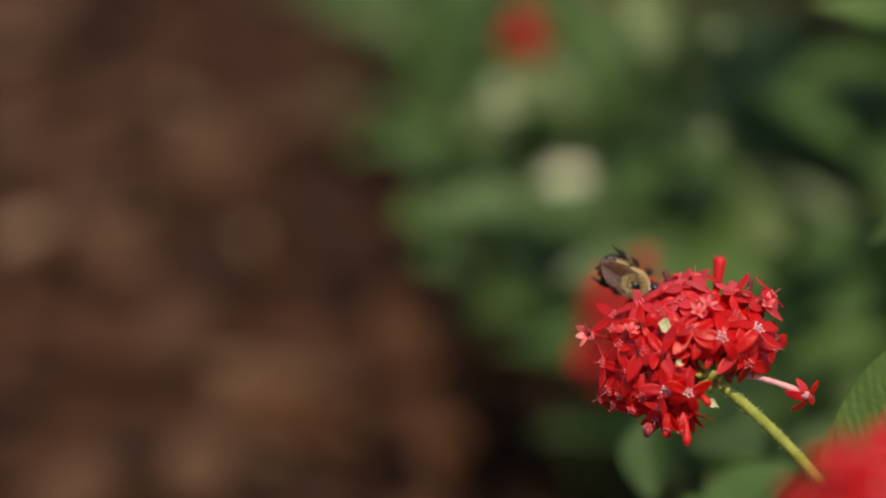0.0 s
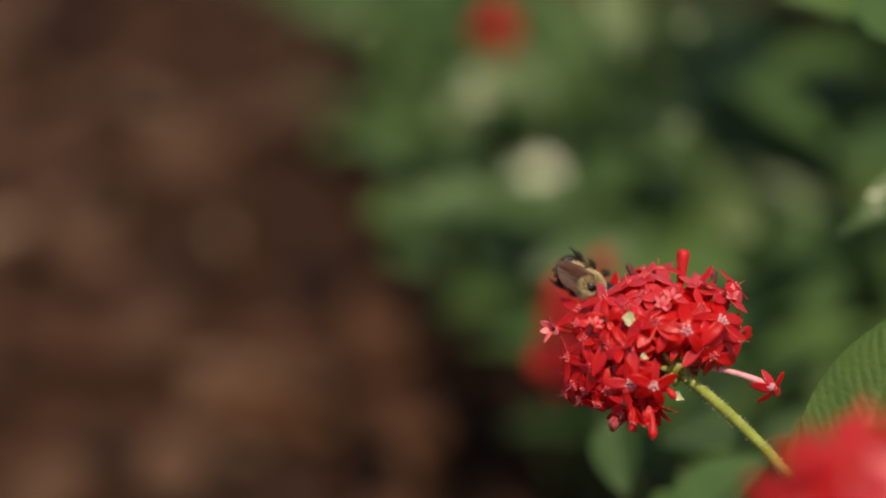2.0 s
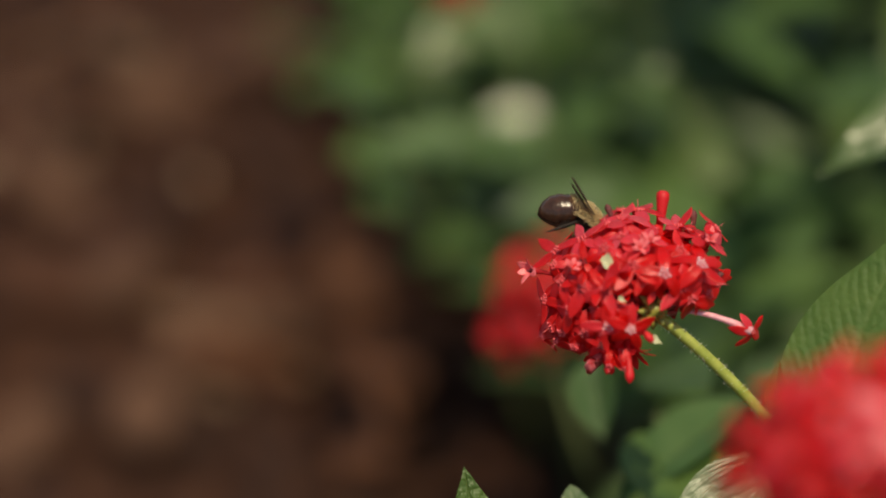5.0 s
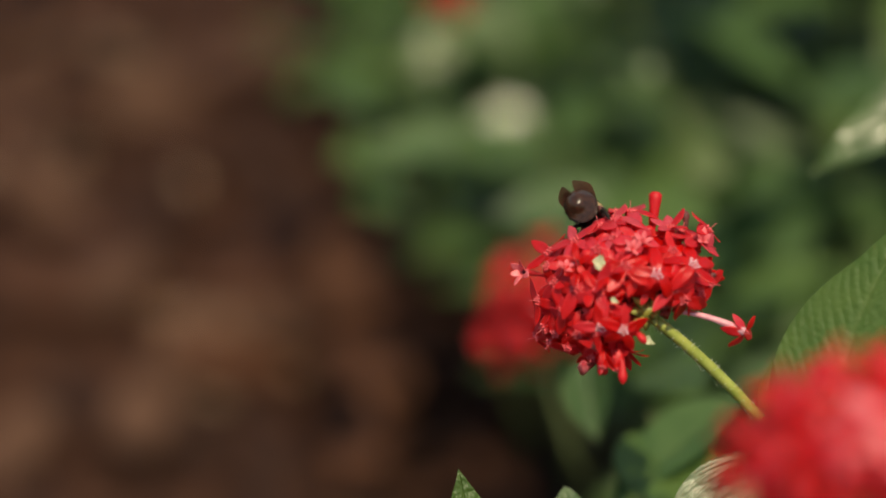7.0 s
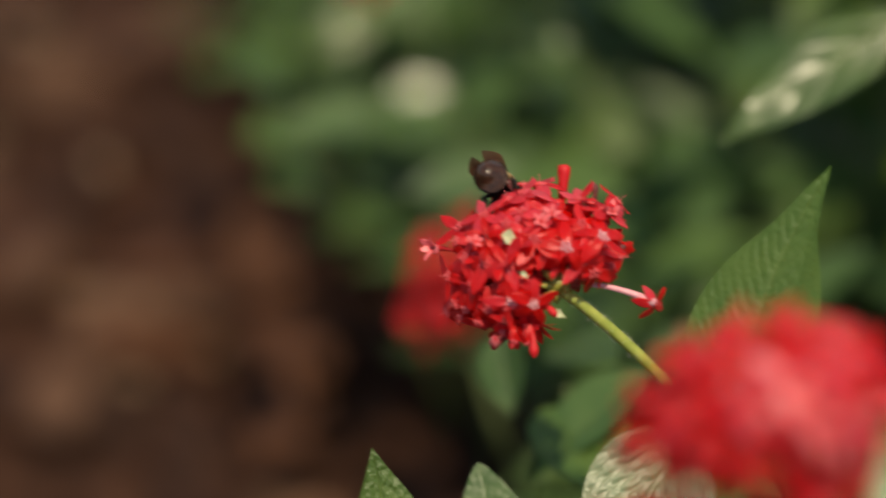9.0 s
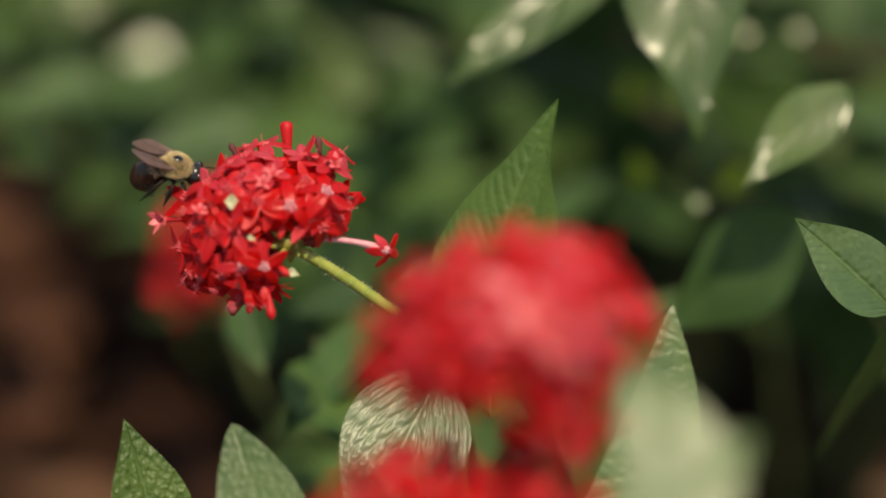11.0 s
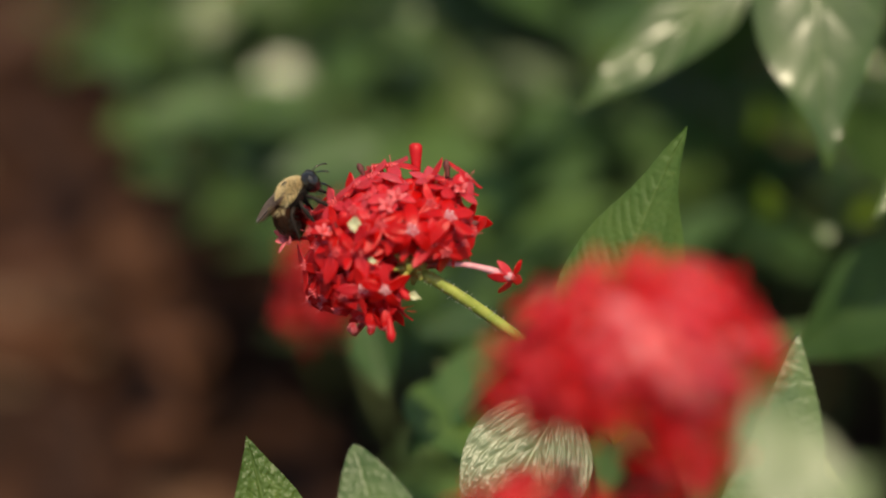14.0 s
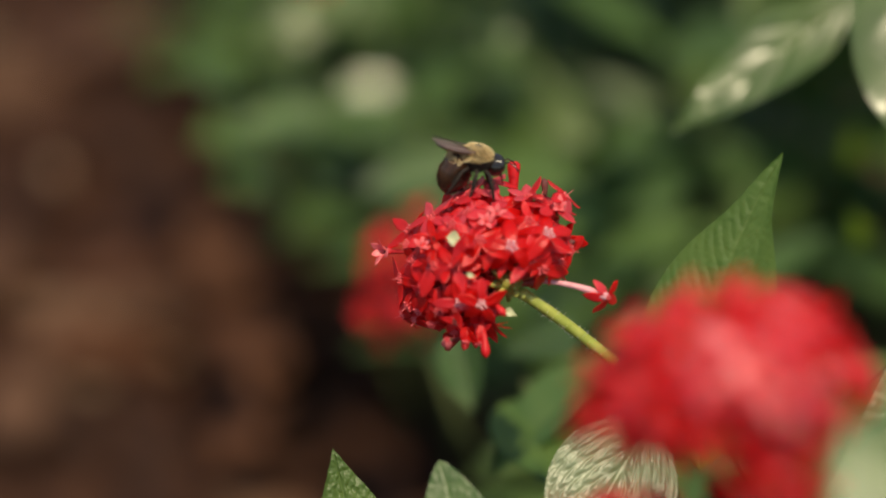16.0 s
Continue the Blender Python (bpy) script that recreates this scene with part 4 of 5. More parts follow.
shoot((0.289, 0.779, 0), (0.305, 0.779, 0.292), 5, 1.14, 22, 0.3)
shoot((0.279, 0.723, 0), (0.285, 0.688, 0.266), 5, 1.05, 23, 0.3)
shoot((0.164, 0.995, 0), (0.141, 0.977, 0.226), 5, 1.03, 24, 0.3)
shoot((0.078, 1.065, 0), (0.094, 1.080, 0.198), 5, 0.91, 25, 0.3)
shoot((0.171, 0.981, 0), (0.182, 0.993, 0.248), 5, 0.89, 26, 0.3)
shoot((0.252, 0.944, 0), (0.239, 0.949, 0.273), 5, 1.14, 27, 0.3)
shoot((0.057, 1.148, 0), (0.036, 1.125, 0.175), 5, 1.06, 28, 0.3)
shoot((-0.031, 1.222, 0), (-0.027, 1.168, 0.149), 5, 1.10, 29, 0.3)
shoot((-0.065, 1.227, 0), (-0.088, 1.209, 0.121), 2, 1.10, 30, 0.66)
shoot((0.116, 0.600, 0), (0.091, 0.567, 0.268), 3, 1.12, 31, 0.3)
shoot((0.015, 0.901, 0), (-0.003, 0.892, 0.174), 2, 1.02, 32, 0.66)
shoot((0.102, 0.993, 0), (0.110, 0.998, 0.221), 5, 1.07, 33, 0.3)
shoot((0.157, 1.091, 0), (0.130, 1.033, 0.218), 5, 1.11, 34, 0.3)

# Tall shoots added above the view to shade the growth beneath.
shoot((0.203, 0.913, 0), (0.183, 0.883, 0.353), 5, 1.1, 60, .62)
shoot((0.220, 0.881, 0), (0.200, 0.851, 0.360), 5, 1.1, 61, .62)
shoot((0.193, 0.972, 0), (0.173, 0.942, 0.351), 5, 1.1, 62, .62)
shoot((0.233, 0.842, 0), (0.213, 0.812, 0.373), 5, 1.1, 63, .62)
shoot((0.227, 0.996, 0), (0.207, 0.966, 0.349), 5, 1.1, 64, .62)
shoot((0.260, 0.863, 0), (0.240, 0.833, 0.368), 5, 1.1, 65, .62)
shoot((0.180, 1.049, 0), (0.160, 1.019, 0.321), 5, 1.1, 66, .62)
shoot((0.136, 0.987, 0), (0.116, 0.957, 0.371), 5, 1.1, 67, .62)
shoot((0.116, 1.040, 0), (0.096, 1.010, 0.360), 5, 1.1, 68, .62)
shoot((0.149, 0.936, 0), (0.129, 0.906, 0.386), 5, 1.1, 69, .62)

shoot((0.085, 0.805, 0), (0.060, 0.790, 0.200), 3, 1.1, 82, 0.7)

# low growth that fills the bed between the taller shoots
bed = random.Random(77)
for k in range(34):
    y = bed.uniform(0.84, 1.36)
    edge = 0.060 - 0.42 * (y - 0.86)
    x = edge + (0.34 - edge) * (bed.random() if k % 3 else 0.25 * bed.random())
    shoot((x + bed.uniform(-.01, .02), y + bed.uniform(-.01, .03), 0), (x, y, bed.uniform(0.11, 0.19)), 3, bed.uniform(0.95, 1.25), 200 + k, 0.45)


# ---- flowers ----
main_flower = pentas_main()
NEAR_HEAD = ((0.9955, -0.0922, -0.0199), (0.0700, 0.5804, 0.8113), (-0.0632, -0.8091, 0.5843))
NEAR_TILT = Matrix(NEAR_HEAD).transposed() @ Matrix.Rotation(math.radians(22), 3, 'Z')
near_flower = pentas_other((0.0629, 0.3550, 0.4677), (0.0255, 0.0150, 0.0170), (0.12, 0.42, 0), 120, 3, "large red star-flower cluster close to the lens", 0.62, (0.2518, -0.3592, -0.8124), (0.0475, 0.3087, 0.9460), size=1.2, tilt=NEAR_TILT)
for x, y, z, face, size in ((28.5, 3.5, 2, (0.8, 0.3, 0.4), 1.2), (30.5, -0.5, 0, (0.9, -0.1, 0.4), 1.1), (22.0, 13.0, -4, (0.6, 0.8, 0.1), 1.0), (12.0, -17.0, 6, (0.3, -0.6, 0.7), 1.2),
                            (17.0, -21.0, 4, (0.5, -0.6, 0.6), 1.2), (8.0, -23.0, 5, (0.0, -0.8, 0.6), 1.2), (15.0, -27.0, 3, (0.3, -0.9, 0.3), 1.2), (20.0, -13.0, 5, (0.7, -0.4, 0.6), 1.1),
                            (12.0, 16.5, 2, (0.1, 0.8, 0.5), 1.1), (16.5, 16.0, 0, (0.3, 0.9, 0.3), 1.1), (-27.0, -10.0, 2, (-0.8, -0.3, 0.5), 1.1), (23.5, -6.0, 4, (0.8, 0.0, 0.5), 1.1),
                            (16.0, -9.0, 9, (0.4, -0.3, 0.8), 1.1), (8.0, -12.0, 11, (0.2, -0.4, 0.8), 1.1), (25.0, 7.0, 1, (0.7, 0.4, 0.5), 1.0)):
    p, axis = star(near_flower, (0, 0, 0), NEAR_HEAD, x, y, z, face, size)
    part("flower_stalk", sweep(bmesh.new(), curve(across(NEAR_HEAD, 6, -11, -4), p - axis * 0.012, (0, 0, 0), 4), [0.0009] * 5, 5), STALK, near_flower)
# Paler petals put the sun's glare on this dome into colour.
for x, y, z, face, size in ((2.0, 6.0, 17, (0.0, 0.5, 0.8), 1.2), (9.0, 9.0, 16, (0.1, 0.5, 0.8), 1.2), (7.0, 0.0, 18, (0.1, 0.2, 0.95), 1.2), (14.0, 3.0, 15, (0.2, 0.3, 0.9), 1.1), (13.0, 12.0, 11, (0.1, 0.7, 0.6), 1.1), (-5.0, 1.0, 16, (-0.2, 0.4, 0.9), 1.1), (13.0, -4.0, 15, (0.2, 0.0, 0.95), 1.1)):
    star(near_flower, (0, 0, 0), NEAR_HEAD, x, y, z, face, size, petals=LIT_PETALS + FADED_LIT)
low_flower = pentas_other((0.0483, 0.3375, 0.4284), (0.030, 0.020, 0.018), (0.11, 0.42, 0), 70, 8, "low red star-flower cluster under a larger one", 0.75, (0.1488, -0.3790, -0.8510), size=1.2)
back_flower = pentas_other((-0.0025, 0.6483, 0.2792), (0.019, 0.022, 0.028), (0.05, 0.74, 0), 60, 9, "tall red star-flower cluster in the shade behind", 0.75, (0.3094, -0.3635, -0.8787))
top_flower = pentas_other((-0.0324, 0.9053, 0.2773), (0.011, 0.015, 0.014), (0.02, 0.92, 0), 16, 12, "small red star-flower cluster far back in the bed", 0.75, (-0.2060, -0.5613, -0.8016))
leaf(top_flower, (-0.0278, 0.8939, 0.2592), (-0.0499, 0.8832, 0.2528), (0.0816, -0.6326, 0.7701), 0.018, LEAF_GLINT, "", droop=0.03, fold=0.12, **MID)

# ---- the bee ----
BLACK = plain_material("bee_black", (0.006, 0.005, 0.005), (0.016, 0.012, 0.011), 900, 0.22, 0.25, 0.0002, spec=0.7)
BROWN_GLOSS = plain_material("bee_abdomen", (0.022, 0.010, 0.006), (0.055, 0.024, 0.013), 700, 0.24, 0.5, 0.0003, spec=0.4)
TAN = plain_material("bee_fuzz", (0.66, 0.51, 0.26), (0.90, 0.77, 0.50), 1200, 0.8, through_share=0.25, spec=0.2)
DARK_FUZZ = plain_material("bee_dark_hair", (0.010, 0.008, 0.007), (0.03, 0.022, 0.018), 1200, 0.7, spec=0.2)


def wing_material():
    m, nt, b = material("bee_wing", 0.34, spec=1.0)
    n = noise_of(nt, 500, 3)
    nt.links.new(ramp_of(nt, n, [(0.3, (0.10, 0.050, 0.032)), (0.7, (0.17, 0.090, 0.060))]), b.inputs["Base Color"])
    bump_of(nt, b, n, 0.9, 0.0005)
    b.inputs["Coat Weight"].default_value = 1.0
    b.inputs["Coat Roughness"].default_value = 0.40
    clear = nt.nodes.new("ShaderNodeBsdfTransparent")
    clear.inputs[0].default_value = (0.50, 0.33, 0.24, 1)
    x = nt.nodes.new("ShaderNodeMixShader")
    x.inputs[0].default_value = 0.28
    nt.links.new(b.outputs[0], x.inputs[1])
    nt.links.new(clear.outputs[0], x.inputs[2])
    nt.links.new(x.outputs[0], nt.nodes["Material Output"].inputs[0])
    return m


WING = wing_material()


def fuzz(bm, centre, radii, turn, count, length, rng, where):
    """Short tapering hairs that stand off an oval body."""
    for _ in range(count):
        d = Vector((rng.gauss(0, 1), rng.gauss(0, 1), rng.gauss(0, 1))).normalized()
        if not where(d):
            continue
        p = Vector(centre) + turn @ Vector((d.x * radii[0], d.y * radii[1], d.z * radii[2]))
        nrm = (turn @ Vector((d.x / radii[0], d.y / radii[1], d.z / radii[2]))).normalized()
        tip = p + (nrm + Vector((rng.uniform(-.5, .5) - .3, rng.uniform(-.5, .5), rng.uniform(-.5, .5)))).normalized() * length * rng.uniform(.6, 1.2)
        sweep(bm, [p - nrm * 0.0001, tip], [0.00009, 0.00002], 3, 0, False)


def build_bee():
    """A stout bee, 19 mm long: head along +x, back +z, the origin in its thorax."""
    rng = random.Random(21)
    t = thing("bee", (0, 0, 0), "stout black bee with tan furry thorax feeding on red flower", "bee")
    flat = Matrix.Identity(3)
    bm = ellipsoid(bmesh.new(), (0, 0, 0), (0.0041, 0.0034, 0.0032), None, 22, 14)
    thorax = part("thorax", bm, DARK_FUZZ, t, "furry thorax, tan above and black below, with a bare spot")
    bm = bmesh.new()
    fuzz(bm, (0, 0, 0), (0.0041, 0.0034, 0.0032), flat, 6500, 0.0008, rng, lambda d: (d.z > -0.12 + 0.30 * max(0, d.x) - 0.25 * max(0, -d.x)) and not (d.z > 0.95))
    tagged(part("fur", bm, TAN, thorax, "dense tan hairs"), kind="stuff")
    part("thorax_spot", ellipsoid(bmesh.new(), (0, 0, 0.0026), (0.0014, 0.0014, 0.0009), None, 14, 8), BLACK, thorax, "bare shiny black spot")
    bm = bmesh.new()
    fuzz(bm, (0, 0, 0), (0.0041, 0.0034, 0.0032), flat, 1300, 0.0008, rng, lambda d: d.z <= 0.0)
    tagged(part("dark_fur", bm, DARK_FUZZ, thorax, "dark hairs below"), kind="stuff")
    # abdomen: overlapping rings that curl under
    bm = bmesh.new()
    prof = [(0, .0016), (.08, .0030), (.09, .0029), (.25, .0040), (.26, .0039), (.45, .0043), (.46, .0042), (.64, .0040), (.65, .0039), (.8, .0031), (.81, .0030), (.93, .0017), (1, .0003)]
    pts = []
    for s, _ in prof:
        pts.append((-0.0105 * s * math.cos(0.25 * s), 0, -0.0105 * s * math.sin(0.25 * s)))
    sweep(bm, pts, [r for _, r in prof], 20)
    abdomen = part("abdomen", bm, BROWN_GLOSS, t, "glossy black abdomen in rings")
    bm = bmesh.new()
    fuzz(bm, pts[5], (0.0048, 0.0042, 0.0041), flat, 420, 0.0006, rng, lambda d: abs(d.z) < 0.6)
    tagged(part("abdomen_hairs", bm, DARK_FUZZ, abdomen), kind="stuff")
    bm = bmesh.new()
    fuzz(bm, (-0.0014, 0, 0.0004), (0.0020, 0.0032, 0.0030), flat, 1300, 0.0010, rng, lambda d: d.x < 0.4 and d.z > -0.1)
    tagged(part("collar_fur", bm, TAN, abdomen, "tan hairs at the waist"), kind="stuff")
    abdomen.location = (-0.0032, 0, -0.0004)
    # head
    hc = Vector((0.0052, 0, -0.0010))
    bm = ellipsoid(bmesh.new(), hc, (0.0024, 0.0031, 0.0029), None, 18, 12)
    head = part("head", bm, BLACK, t, "shiny black head")
    for s in (-1, 1):
        part("eye", ellipsoid(bmesh.new(), hc + Vector((0.0007, s * 0.0022, 0.0003)), (0.0014, 0.0012, 0.0021), None, 14, 9), BLACK, head)
        a0 = hc + Vector((0.0017, s * 0.0007, 0.0008))
        part("antenna", sweep(bmesh.new(), [a0, a0 + Vector((0.0012, s * 0.0010, 0.0008)), a0 + Vector((0.0030, s * 0.0019, 0.0000)), a0 + Vector((0.0040, s * 0.0022, -0.0010))], [0.00018, 0.00017, 0.0002, 0.0002], 6), BLACK, head)
    part("tongue", sweep(bmesh.new(), [hc + Vector((0.0012, 0, -0.0014)), hc + Vector((0.0022, 0, -0.0030)), hc + Vector((0.0028, 0, -0.0050))], [0.0004, 0.0003, 0.00015], 6), BLACK, head)
    # legs: thigh, shin, foot
    for s in (-1, 1):
        for x0, reach, back in ((0.0024, 0.0024, 0.0028), (0.0004, 0.0025, -0.0006), (-0.0018, 0.0024, -0.0036)):
            a = Vector((x0, s * 0.0024, -0.0024))
            b = a + Vector((back * 0.45, s * reach * 0.75, -0.0006))
            c = b + Vector((back * 0.5, s * reach * 0.22, -0.0040))
            d = c + Vector((back * 0.35, s * 0.0002, -0.0026))
            bm = sweep(bmesh.new(), [a, a.lerp(b, .5), b, b.lerp(c, .55), c, c.lerp(d, .5), d], [0.0005, 0.00055, 0.0004, 0.0006, 0.0004, 0.00026, 0.00015], 7)
            fuzz(bm, b.lerp(c, .6), (0.0008, 0.0007, 0.0018), flat, 60, 0.0006, rng, lambda d: True)
            part("leg", bm, DARK_FUZZ, t)
    # wings, folded along the back
    wings = []
    for s in (-1, 1):
        for length, width, spread, lift, at in ((0.0116, 0.0044, 1.0, 8, (-0.0006, 0.0021, 0.0022)), (0.0098, 0.0036, 1.7, 3, (-0.0014, 0.0023, 0.0016))):
            bm = bmesh.new()
            nu, nv = 14, 5
            rows = []
            for i in range(nu + 1):
                q = i / nu
                w = width * (0.16 + 0.84 * math.sin(math.pi * min(1, 0.08 + 0.62 * q)) ** 1.1) * (1 - (max(0, q - 0.5) / 0.5) ** 2 * 0.82)
                rows.append([bm.verts.new((-q * length, s * (w * (j / nv - 0.3)), 0.00018 * math.sin(j * 2.2) * (1 - q) + 0.0006 * q * q)) for j in range(nv + 1)])
            for a, b in zip(rows, rows[1:]):
                for j in range(nv):
                    bm.faces.new((a[j], b[j], b[j + 1], a[j + 1]))
            w_ob = part("wing", bm, WING, t, "smoky brown translucent wing")
            wings.append((w_ob, s, at, spread, lift))
            vb = bmesh.new()
            for f0, f1 in ((-.28, -.2), (-.05, .1), (.15, .42)):
                sweep(vb, [(-.02 * length, s * width * f0 * .3, 0.0001), (-.5 * length, s * width * f0, 0.0004), (-.93 * length, s * width * f1, 0.0007)], [0.00006, 0.00004, 0.00003], 4)
            part("wing_veins", vb, DARK_FUZZ, w_ob)
    return t, abdomen, wings


bee, bee_abdomen, bee_wings = build_bee()


# ---- what moves ----
def motions():
    walk(main_flower, [
    (0.0, pose(0.03123, 0.46479, 0.41016, -1.06, 1.21, 1.80)),
    (0.5, pose(0.03113, 0.46448, 0.41065, -1.01, 1.09, 2.09)),
    (1.0, pose(0.03082, 0.46413, 0.41094, -0.41, 1.18, 2.04)),
    (1.5, pose(0.03041, 0.46410, 0.41057, -1.03, 0.95, 2.00)),
    (2.0, pose(0.03047, 0.46514, 0.41019, -1.38, 1.14, 2.10)),
    (2.5, pose(0.03063, 0.46584, 0.40981, -2.39, 1.26, 2.32)),
    (3.0, pose(0.03094, 0.46566, 0.40946, -2.53, 1.38, 2.41)),
    (3.5, pose(0.03076, 0.46548, 0.40925, -2.10, 1.18, 2.75)),
    (4.0, pose(0.03020, 0.46553, 0.40894, -1.02, 1.00, 1.86)),
    (4.5, pose(0.03037, 0.46555, 0.40918, -0.42, 1.03, 1.52)),
    (7.0, pose(0.03042, 0.46565, 0.40931, -0.35, 1.16, 1.12)),
    (7.5, pose(0.03048, 0.46562, 0.40932, -0.30, 1.05, 1.07)),
    (8.0, pose(0.03074, 0.46552, 0.40925, -0.50, 0.90, 0.70)),
    (8.5, pose(0.03068, 0.46535, 0.40928, -0.79, 1.49, 0.87)),
    (9.0, pose(0.03050, 0.46537, 0.40969, -0.32, 1.13, 0.81)),
    (9.5, pose(0.02977, 0.46524, 0.40978, -0.17, 0.69, 0.52)),
    (10.0, pose(0.02941, 0.46519, 0.40972, -0.35, 0.53, 0.54)),
    (10.2, pose(0.02930, 0.46502, 0.40967, -0.70, -0.08, 0.20)),
    (12.3, pose(0.02846, 0.46384, 0.40908, 2.81, -4.33, -4.86)),
    (12.5, pose(0.02854, 0.46389, 0.40944, 3.00, -3.99, -5.26)),
    (13.0, pose(0.02853, 0.46368, 0.40944, 3.28, -3.90, -5.24)),
    (13.5, pose(0.02864, 0.46398, 0.40958, 1.74, -3.66, -4.31)),
    (14.0, pose(0.02856, 0.46395, 0.40958, 1.98, -3.98, -4.53)),
    (14.5, pose(0.02868, 0.46376, 0.40925, 3.05, -4.37, -5.26)),
    (15.0, pose(0.02909, 0.46414, 0.40930, 2.29, -3.81, -4.23)),
    (15.5, pose(0.02901, 0.46421, 0.40925, 1.68, -3.85, -3.91)),
    (16.0, pose(0.02963, 0.46474, 0.40927, 0.69, -2.80, -3.00)),
    ])
    walk(back_flower, [
    (0.0, pose(0.01338, 0.65521, 0.29186, 0.00, -0.00, 0.00)),
    (0.5, pose(0.01262, 0.65414, 0.29076, 0.00, -0.00, 0.00)),
    (1.0, pose(0.01310, 0.65455, 0.29431, 0.00, -0.00, 0.00)),
    (1.5, pose(0.01202, 0.65501, 0.29459, 0.00, -0.00, 0.00)),
    (2.0, pose(0.00917, 0.65236, 0.28996, 0.00, -0.00, 0.00)),
    (2.5, pose(-0.00012, 0.64651, 0.28094, 0.00, -0.00, 0.00)),
    (3.0, pose(0.00602, 0.64951, 0.28504, 0.00, -0.00, 0.00)),
    (3.5, pose(0.00641, 0.64685, 0.28037, 0.00, -0.00, 0.00)),
    (4.0, pose(0.00128, 0.64658, 0.27772, 0.00, -0.00, 0.00)),
    (4.5, pose(0.00147, 0.64835, 0.27947, 0.00, -0.00, 0.00)),
    (7.0, pose(0.00044, 0.64623, 0.27889, 0.00, -0.00, 0.00)),
    (7.5, pose(0.00292, 0.64778, 0.28084, 0.00, -0.00, 0.00)),
    (8.0, pose(0.00020, 0.64677, 0.27866, 0.00, -0.00, 0.00)),
    (8.5, pose(0.00029, 0.64697, 0.27795, 0.00, -0.00, 0.00)),
    (9.0, pose(0.00346, 0.64718, 0.27755, 0.00, -0.00, 0.00)),
    (9.5, pose(0.00357, 0.64756, 0.27519, 0.00, -0.00, 0.00)),
    (10.0, pose(0.00507, 0.64858, 0.27311, 0.00, -0.00, 0.00)),
    (10.2, pose(0.00545, 0.64843, 0.27285, 0.00, -0.00, 0.00)),
    (12.3, pose(0.00530, 0.65019, 0.27316, 0.00, -0.00, 0.00)),
    (12.5, pose(0.00503, 0.65023, 0.27305, 0.00, -0.00, 0.00)),
    (13.0, pose(0.00589, 0.64844, 0.27240, 0.00, -0.00, 0.00)),
    (13.5, pose(0.00550, 0.64711, 0.27265, 0.00, -0.00, 0.00)),
    (14.0, pose(0.00588, 0.64674, 0.27287, 0.00, -0.00, 0.00)),
    (14.5, pose(0.00438, 0.64724, 0.27488, 0.00, -0.00, 0.00)),
    (15.0, pose(0.00500, 0.64705, 0.27495, 0.00, -0.00, 0.00)),
    (15.5, pose(0.00421, 0.64746, 0.27683, 0.00, -0.00, 0.00)),
    (16.0, pose(0.00317, 0.64855, 0.27783, 0.00, -0.00, 0.00)),
    ])
    walk(near_flower, [
    (0, pose(0.06420, 0.34892, 0.46579, 0.00, -0.00, 0.00)),
    (4.5, pose(0.06521, 0.35398, 0.46175, 0.00, -0.00, 0.00)),
    (8, pose(0.06500, 0.35318, 0.46233, 0.00, -0.00, 0.00)),
    (8.5, pose(0.06493, 0.35352, 0.46226, 0.00, -0.00, 0.00)),
    (9, pose(0.06421, 0.35306, 0.46423, 0.00, -0.00, 0.00)),
    (9.5, pose(0.06358, 0.35327, 0.46606, 0.00, -0.00, 0.00)),
    (10, pose(0.06268, 0.35422, 0.46833, 0.00, -0.00, 0.00)),
    (12.3, pose(0.06289, 0.35499, 0.46768, 0.00, -0.00, 0.00)),
    (16, pose(0.06300, 0.35495, 0.46739, 0.00, -0.00, 0.00)),
    ])
    walk(top_flower, [
    (0.0, pose(-0.03238, 0.90529, 0.27728, 0.00, -0.00, 0.00)),
    (0.5, pose(-0.03204, 0.90503, 0.27756, 0.00, -0.00, 0.00)),
    (1.0, pose(-0.02933, 0.90417, 0.27758, 0.00, -0.00, 0.00)),
    (1.5, pose(-0.02923, 0.90529, 0.27827, 0.00, -0.00, 0.00)),
    (2.0, pose(-0.03093, 0.90574, 0.27877, 0.00, -0.00, 0.00)),
    (2.5, pose(-0.03613, 0.90269, 0.27399, 0.00, -0.00, 0.00)),
    (3.0, pose(-0.03162, 0.90601, 0.27872, 0.00, -0.00, 0.00)),
    (3.5, pose(-0.03019, 0.90649, 0.27893, 0.00, -0.00, 0.00)),
    (4.0, pose(-0.03274, 0.90517, 0.27371, 0.00, -0.00, 0.00)),
    (4.5, pose(-0.03897, 0.90795, 0.27187, 0.00, -0.00, 0.00)),
    (7.0, pose(-0.03755, 0.90493, 0.26934, 0.00, -0.00, 0.00)),
    (7.5, pose(-0.03837, 0.90490, 0.26935, 0.00, -0.00, 0.00)),
    (8.5, pose(-0.03986, 0.90480, 0.26631, 0.00, -0.00, 0.00)),
    (9.0, pose(-0.03487, 0.90761, 0.26592, 0.00, -0.00, 0.00)),
    (10.0, pose(-0.02709, 0.91607, 0.26189, 0.00, -0.00, 0.00)),
    (12.5, pose(-0.02954, 0.91691, 0.26096, 0.00, -0.00, 0.00)),
    (14.0, pose(-0.03231, 0.91371, 0.26346, 0.00, -0.00, 0.00)),
    (16.0, pose(-0.03273, 0.91118, 0.26728, 0.00, -0.00, 0.00)),
    ])
    def curl(a):
        return pose(-0.0032, 0, -0.0004, 0, -a, 0)

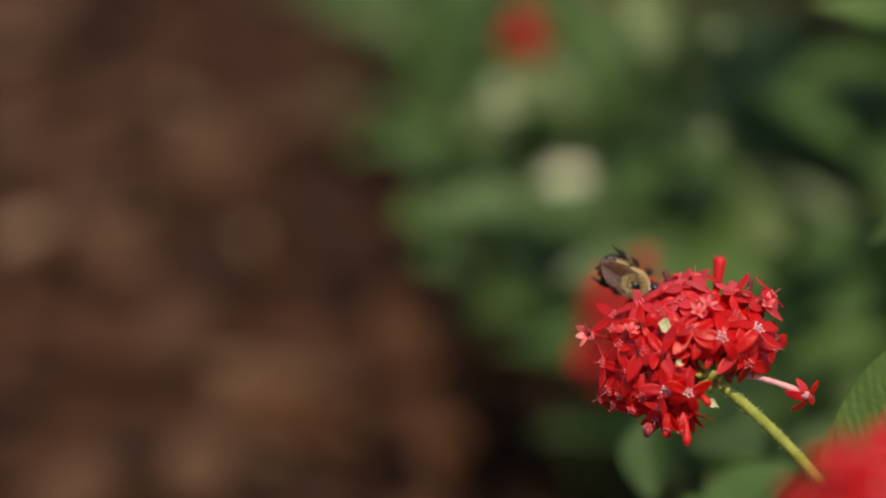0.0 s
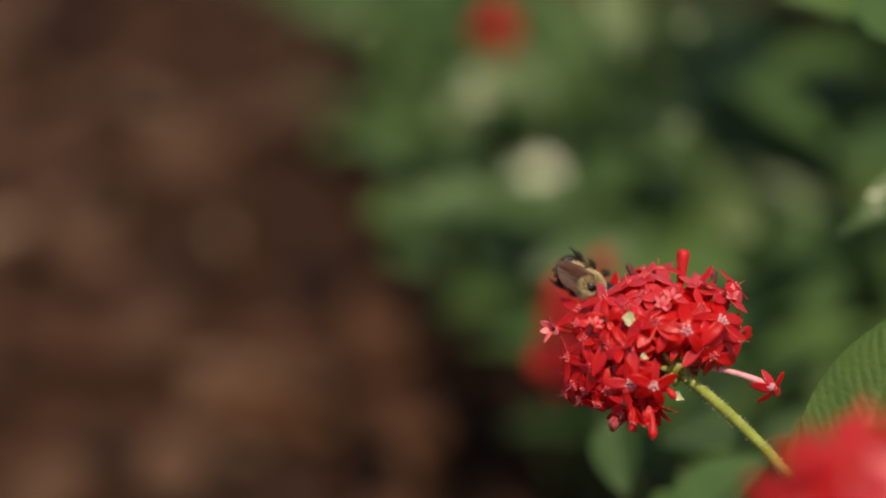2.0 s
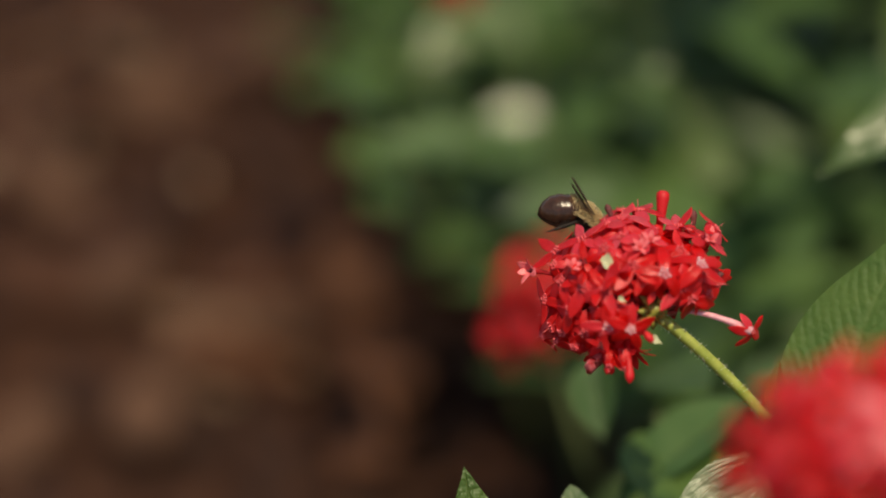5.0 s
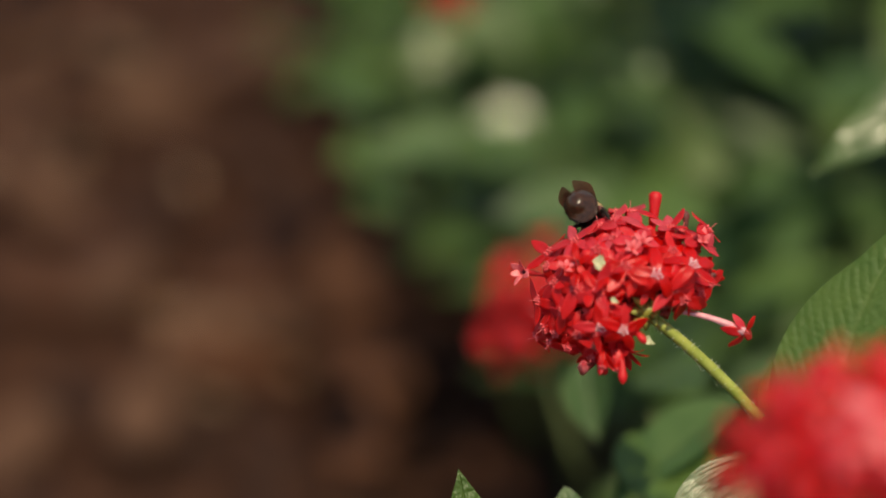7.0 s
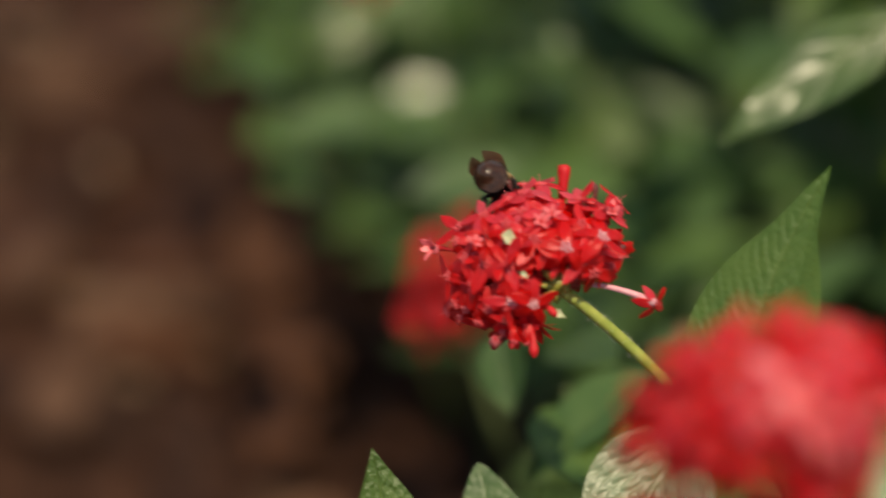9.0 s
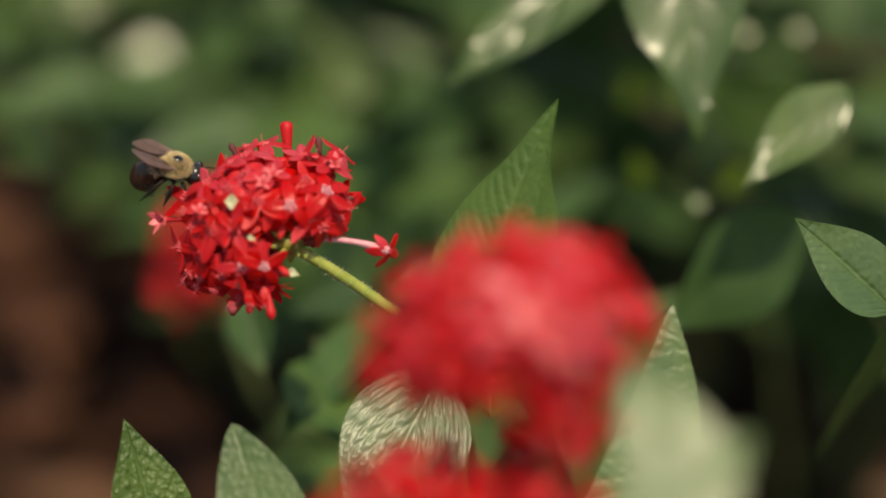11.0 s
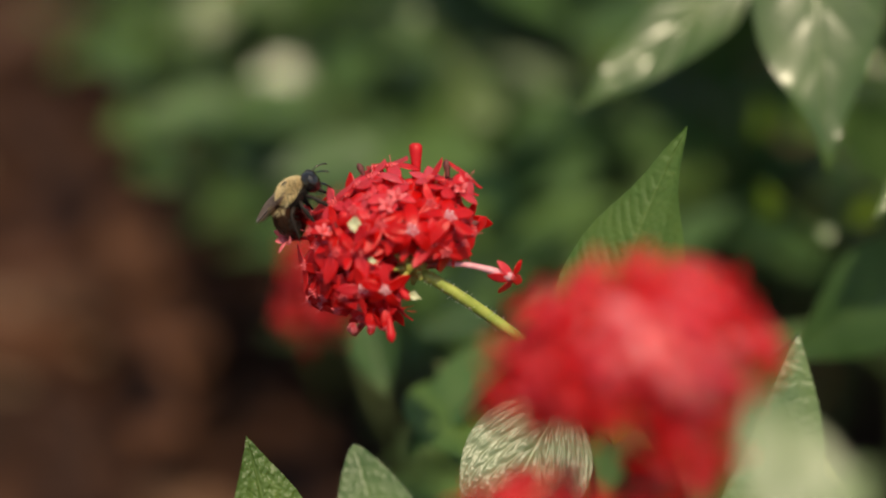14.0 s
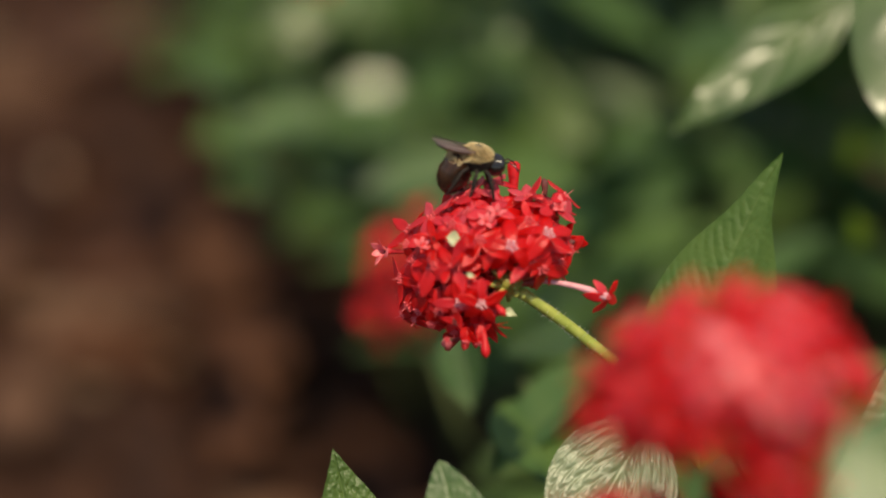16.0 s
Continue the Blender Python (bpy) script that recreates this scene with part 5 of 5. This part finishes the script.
    walk(bee_abdomen, [(t, curl(a)) for t, a in ((0, 76), (2, 76), (2.5, 65), (3, 55), (3.5, 25), (4, 10), (4.5, 60), (5.5, 20), (7, 12), (10, 12), (10.2, 55), (11.2, 50), (12.3, 62), (13, 62), (13.5, 56), (14, 58), (15, 58), (16, 64))])
    folds = ((0, -18, -12, -8), (0.8, -18, -6, 0), (2.2, -18, -8, 0), (2.5, -10, -34, 5), (3.0, -8, -30, 10), (3.5, -8, -32, 0), (4, -9, 25, 5), (4.2, -9, 28, 5), (4.5, -16, 0, 5), (5.5, -6, 4, 0), (7, -3, -4, 0), (10, -3, -4, 0), (10.2, -10, 16, 10), (11.2, -4, -4, 0), (12.3, -8, -19, 0),
             (13.5, -6, -13, 30), (14, -6, -17, 0), (14.5, -3, -13, 0), (15, -6, -5, 50), (15.5, -5, -9, 40), (16, -5, -1, 20))
    for w, s, at, spread, lift in bee_wings:
        def fold(a, up, roof):
            return Matrix.Translation((at[0], s * at[1], at[2])) @ pose(0, 0, 0, 0, 0, -s * spread * a) @ pose(0, 0, 0, s * (10 - roof), lift * 0.5 + up, 0)

        walk(w, [(t, fold(a, up, roof)) for t, a, up, roof in folds])
    walk(bee, [
    (0.0, pose(0.00923, 0.48317, 0.42834, 68.82, 35.78, 4.50)),
    (0.5, pose(0.00715, 0.48298, 0.42876, 68.89, 35.92, 4.46)),
    (1.0, pose(0.00752, 0.48111, 0.42845, 68.59, 36.07, 3.67)),
    (1.5, pose(0.00722, 0.48124, 0.42804, 68.47, 36.04, 3.47)),
    (2.0, pose(0.00644, 0.48130, 0.42743, 68.61, 36.03, 3.60)),
    (2.25, pose(0.00631, 0.48284, 0.42575, 30.36, 5.23, -8.63)),
    (2.5, pose(0.00660, 0.48348, 0.42449, 2.90, -27.15, -16.67)),
    (3.0, pose(0.01165, 0.48350, 0.43326, -15.96, -30.40, -32.56)),
    (3.2, pose(0.00957, 0.48135, 0.43360, -13.46, -20.65, -32.92)),
    (3.5, pose(0.00795, 0.47990, 0.43305, 2.43, -14.35, -71.93)),
    (4.0, pose(0.00993, 0.48275, 0.43070, -1.80, -0.10, -72.20)),
    (4.2, pose(0.01254, 0.48745, 0.42878, 11.32, 2.68, -59.73)),
    (4.5, pose(0.01032, 0.48556, 0.42734, 42.54, 55.79, -16.32)),
    (5.0, pose(0.01158, 0.48559, 0.42689, -10.36, 51.75, 3.07)),
    (5.5, pose(0.01284, 0.48562, 0.42644, -64.49, 58.64, 20.62)),
    (7.0, pose(0.01449, 0.48564, 0.42781, -67.04, 56.16, 39.17)),
    (7.5, pose(0.01490, 0.48601, 0.42822, -67.08, 56.05, 39.15)),
    (8.0, pose(0.01516, 0.48619, 0.42752, -67.05, 56.20, 39.16)),
    (8.5, pose(0.01520, 0.48708, 0.42773, -67.28, 56.28, 38.69)),
    (9.0, pose(0.01517, 0.48754, 0.42788, -68.03, 56.46, 36.05)),
    (9.5, pose(0.01463, 0.48881, 0.42732, -68.20, 57.04, 33.04)),
    (10.0, pose(0.01403, 0.49061, 0.42675, -68.92, 57.47, 29.98)),
    (10.1, pose(0.01314, 0.49016, 0.42788, -14.98, 47.29, 0.82)),
    (10.2, pose(0.01226, 0.48971, 0.42901, 38.63, 55.99, -29.06)),
    (11.2, pose(-0.00200, 0.47852, 0.42599, 1.96, 14.61, 1.02)),
    (12.3, pose(-0.00529, 0.47364, 0.41945, -18.80, -21.31, -4.95)),
    (12.5, pose(-0.00498, 0.47382, 0.41960, -18.74, -21.12, -4.78)),
    (13.0, pose(-0.00461, 0.47371, 0.42124, -7.62, -32.31, 13.21)),
    (13.5, pose(0.00172, 0.47772, 0.42954, -19.30, -12.83, 9.27)),
    (14.0, pose(-0.00244, 0.47669, 0.42846, -16.78, -36.84, 13.66)),
    (14.5, pose(0.00337, 0.47588, 0.42919, -16.79, -37.05, 14.40)),
    (15.0, pose(0.01125, 0.48052, 0.43658, -9.11, -20.15, 12.58)),
    (15.5, pose(0.01408, 0.48141, 0.43927, -10.18, -2.50, 3.52)),
    (16.0, pose(0.02058, 0.48171, 0.43924, -17.09, 13.19, 0.31)),
    ])


motions()
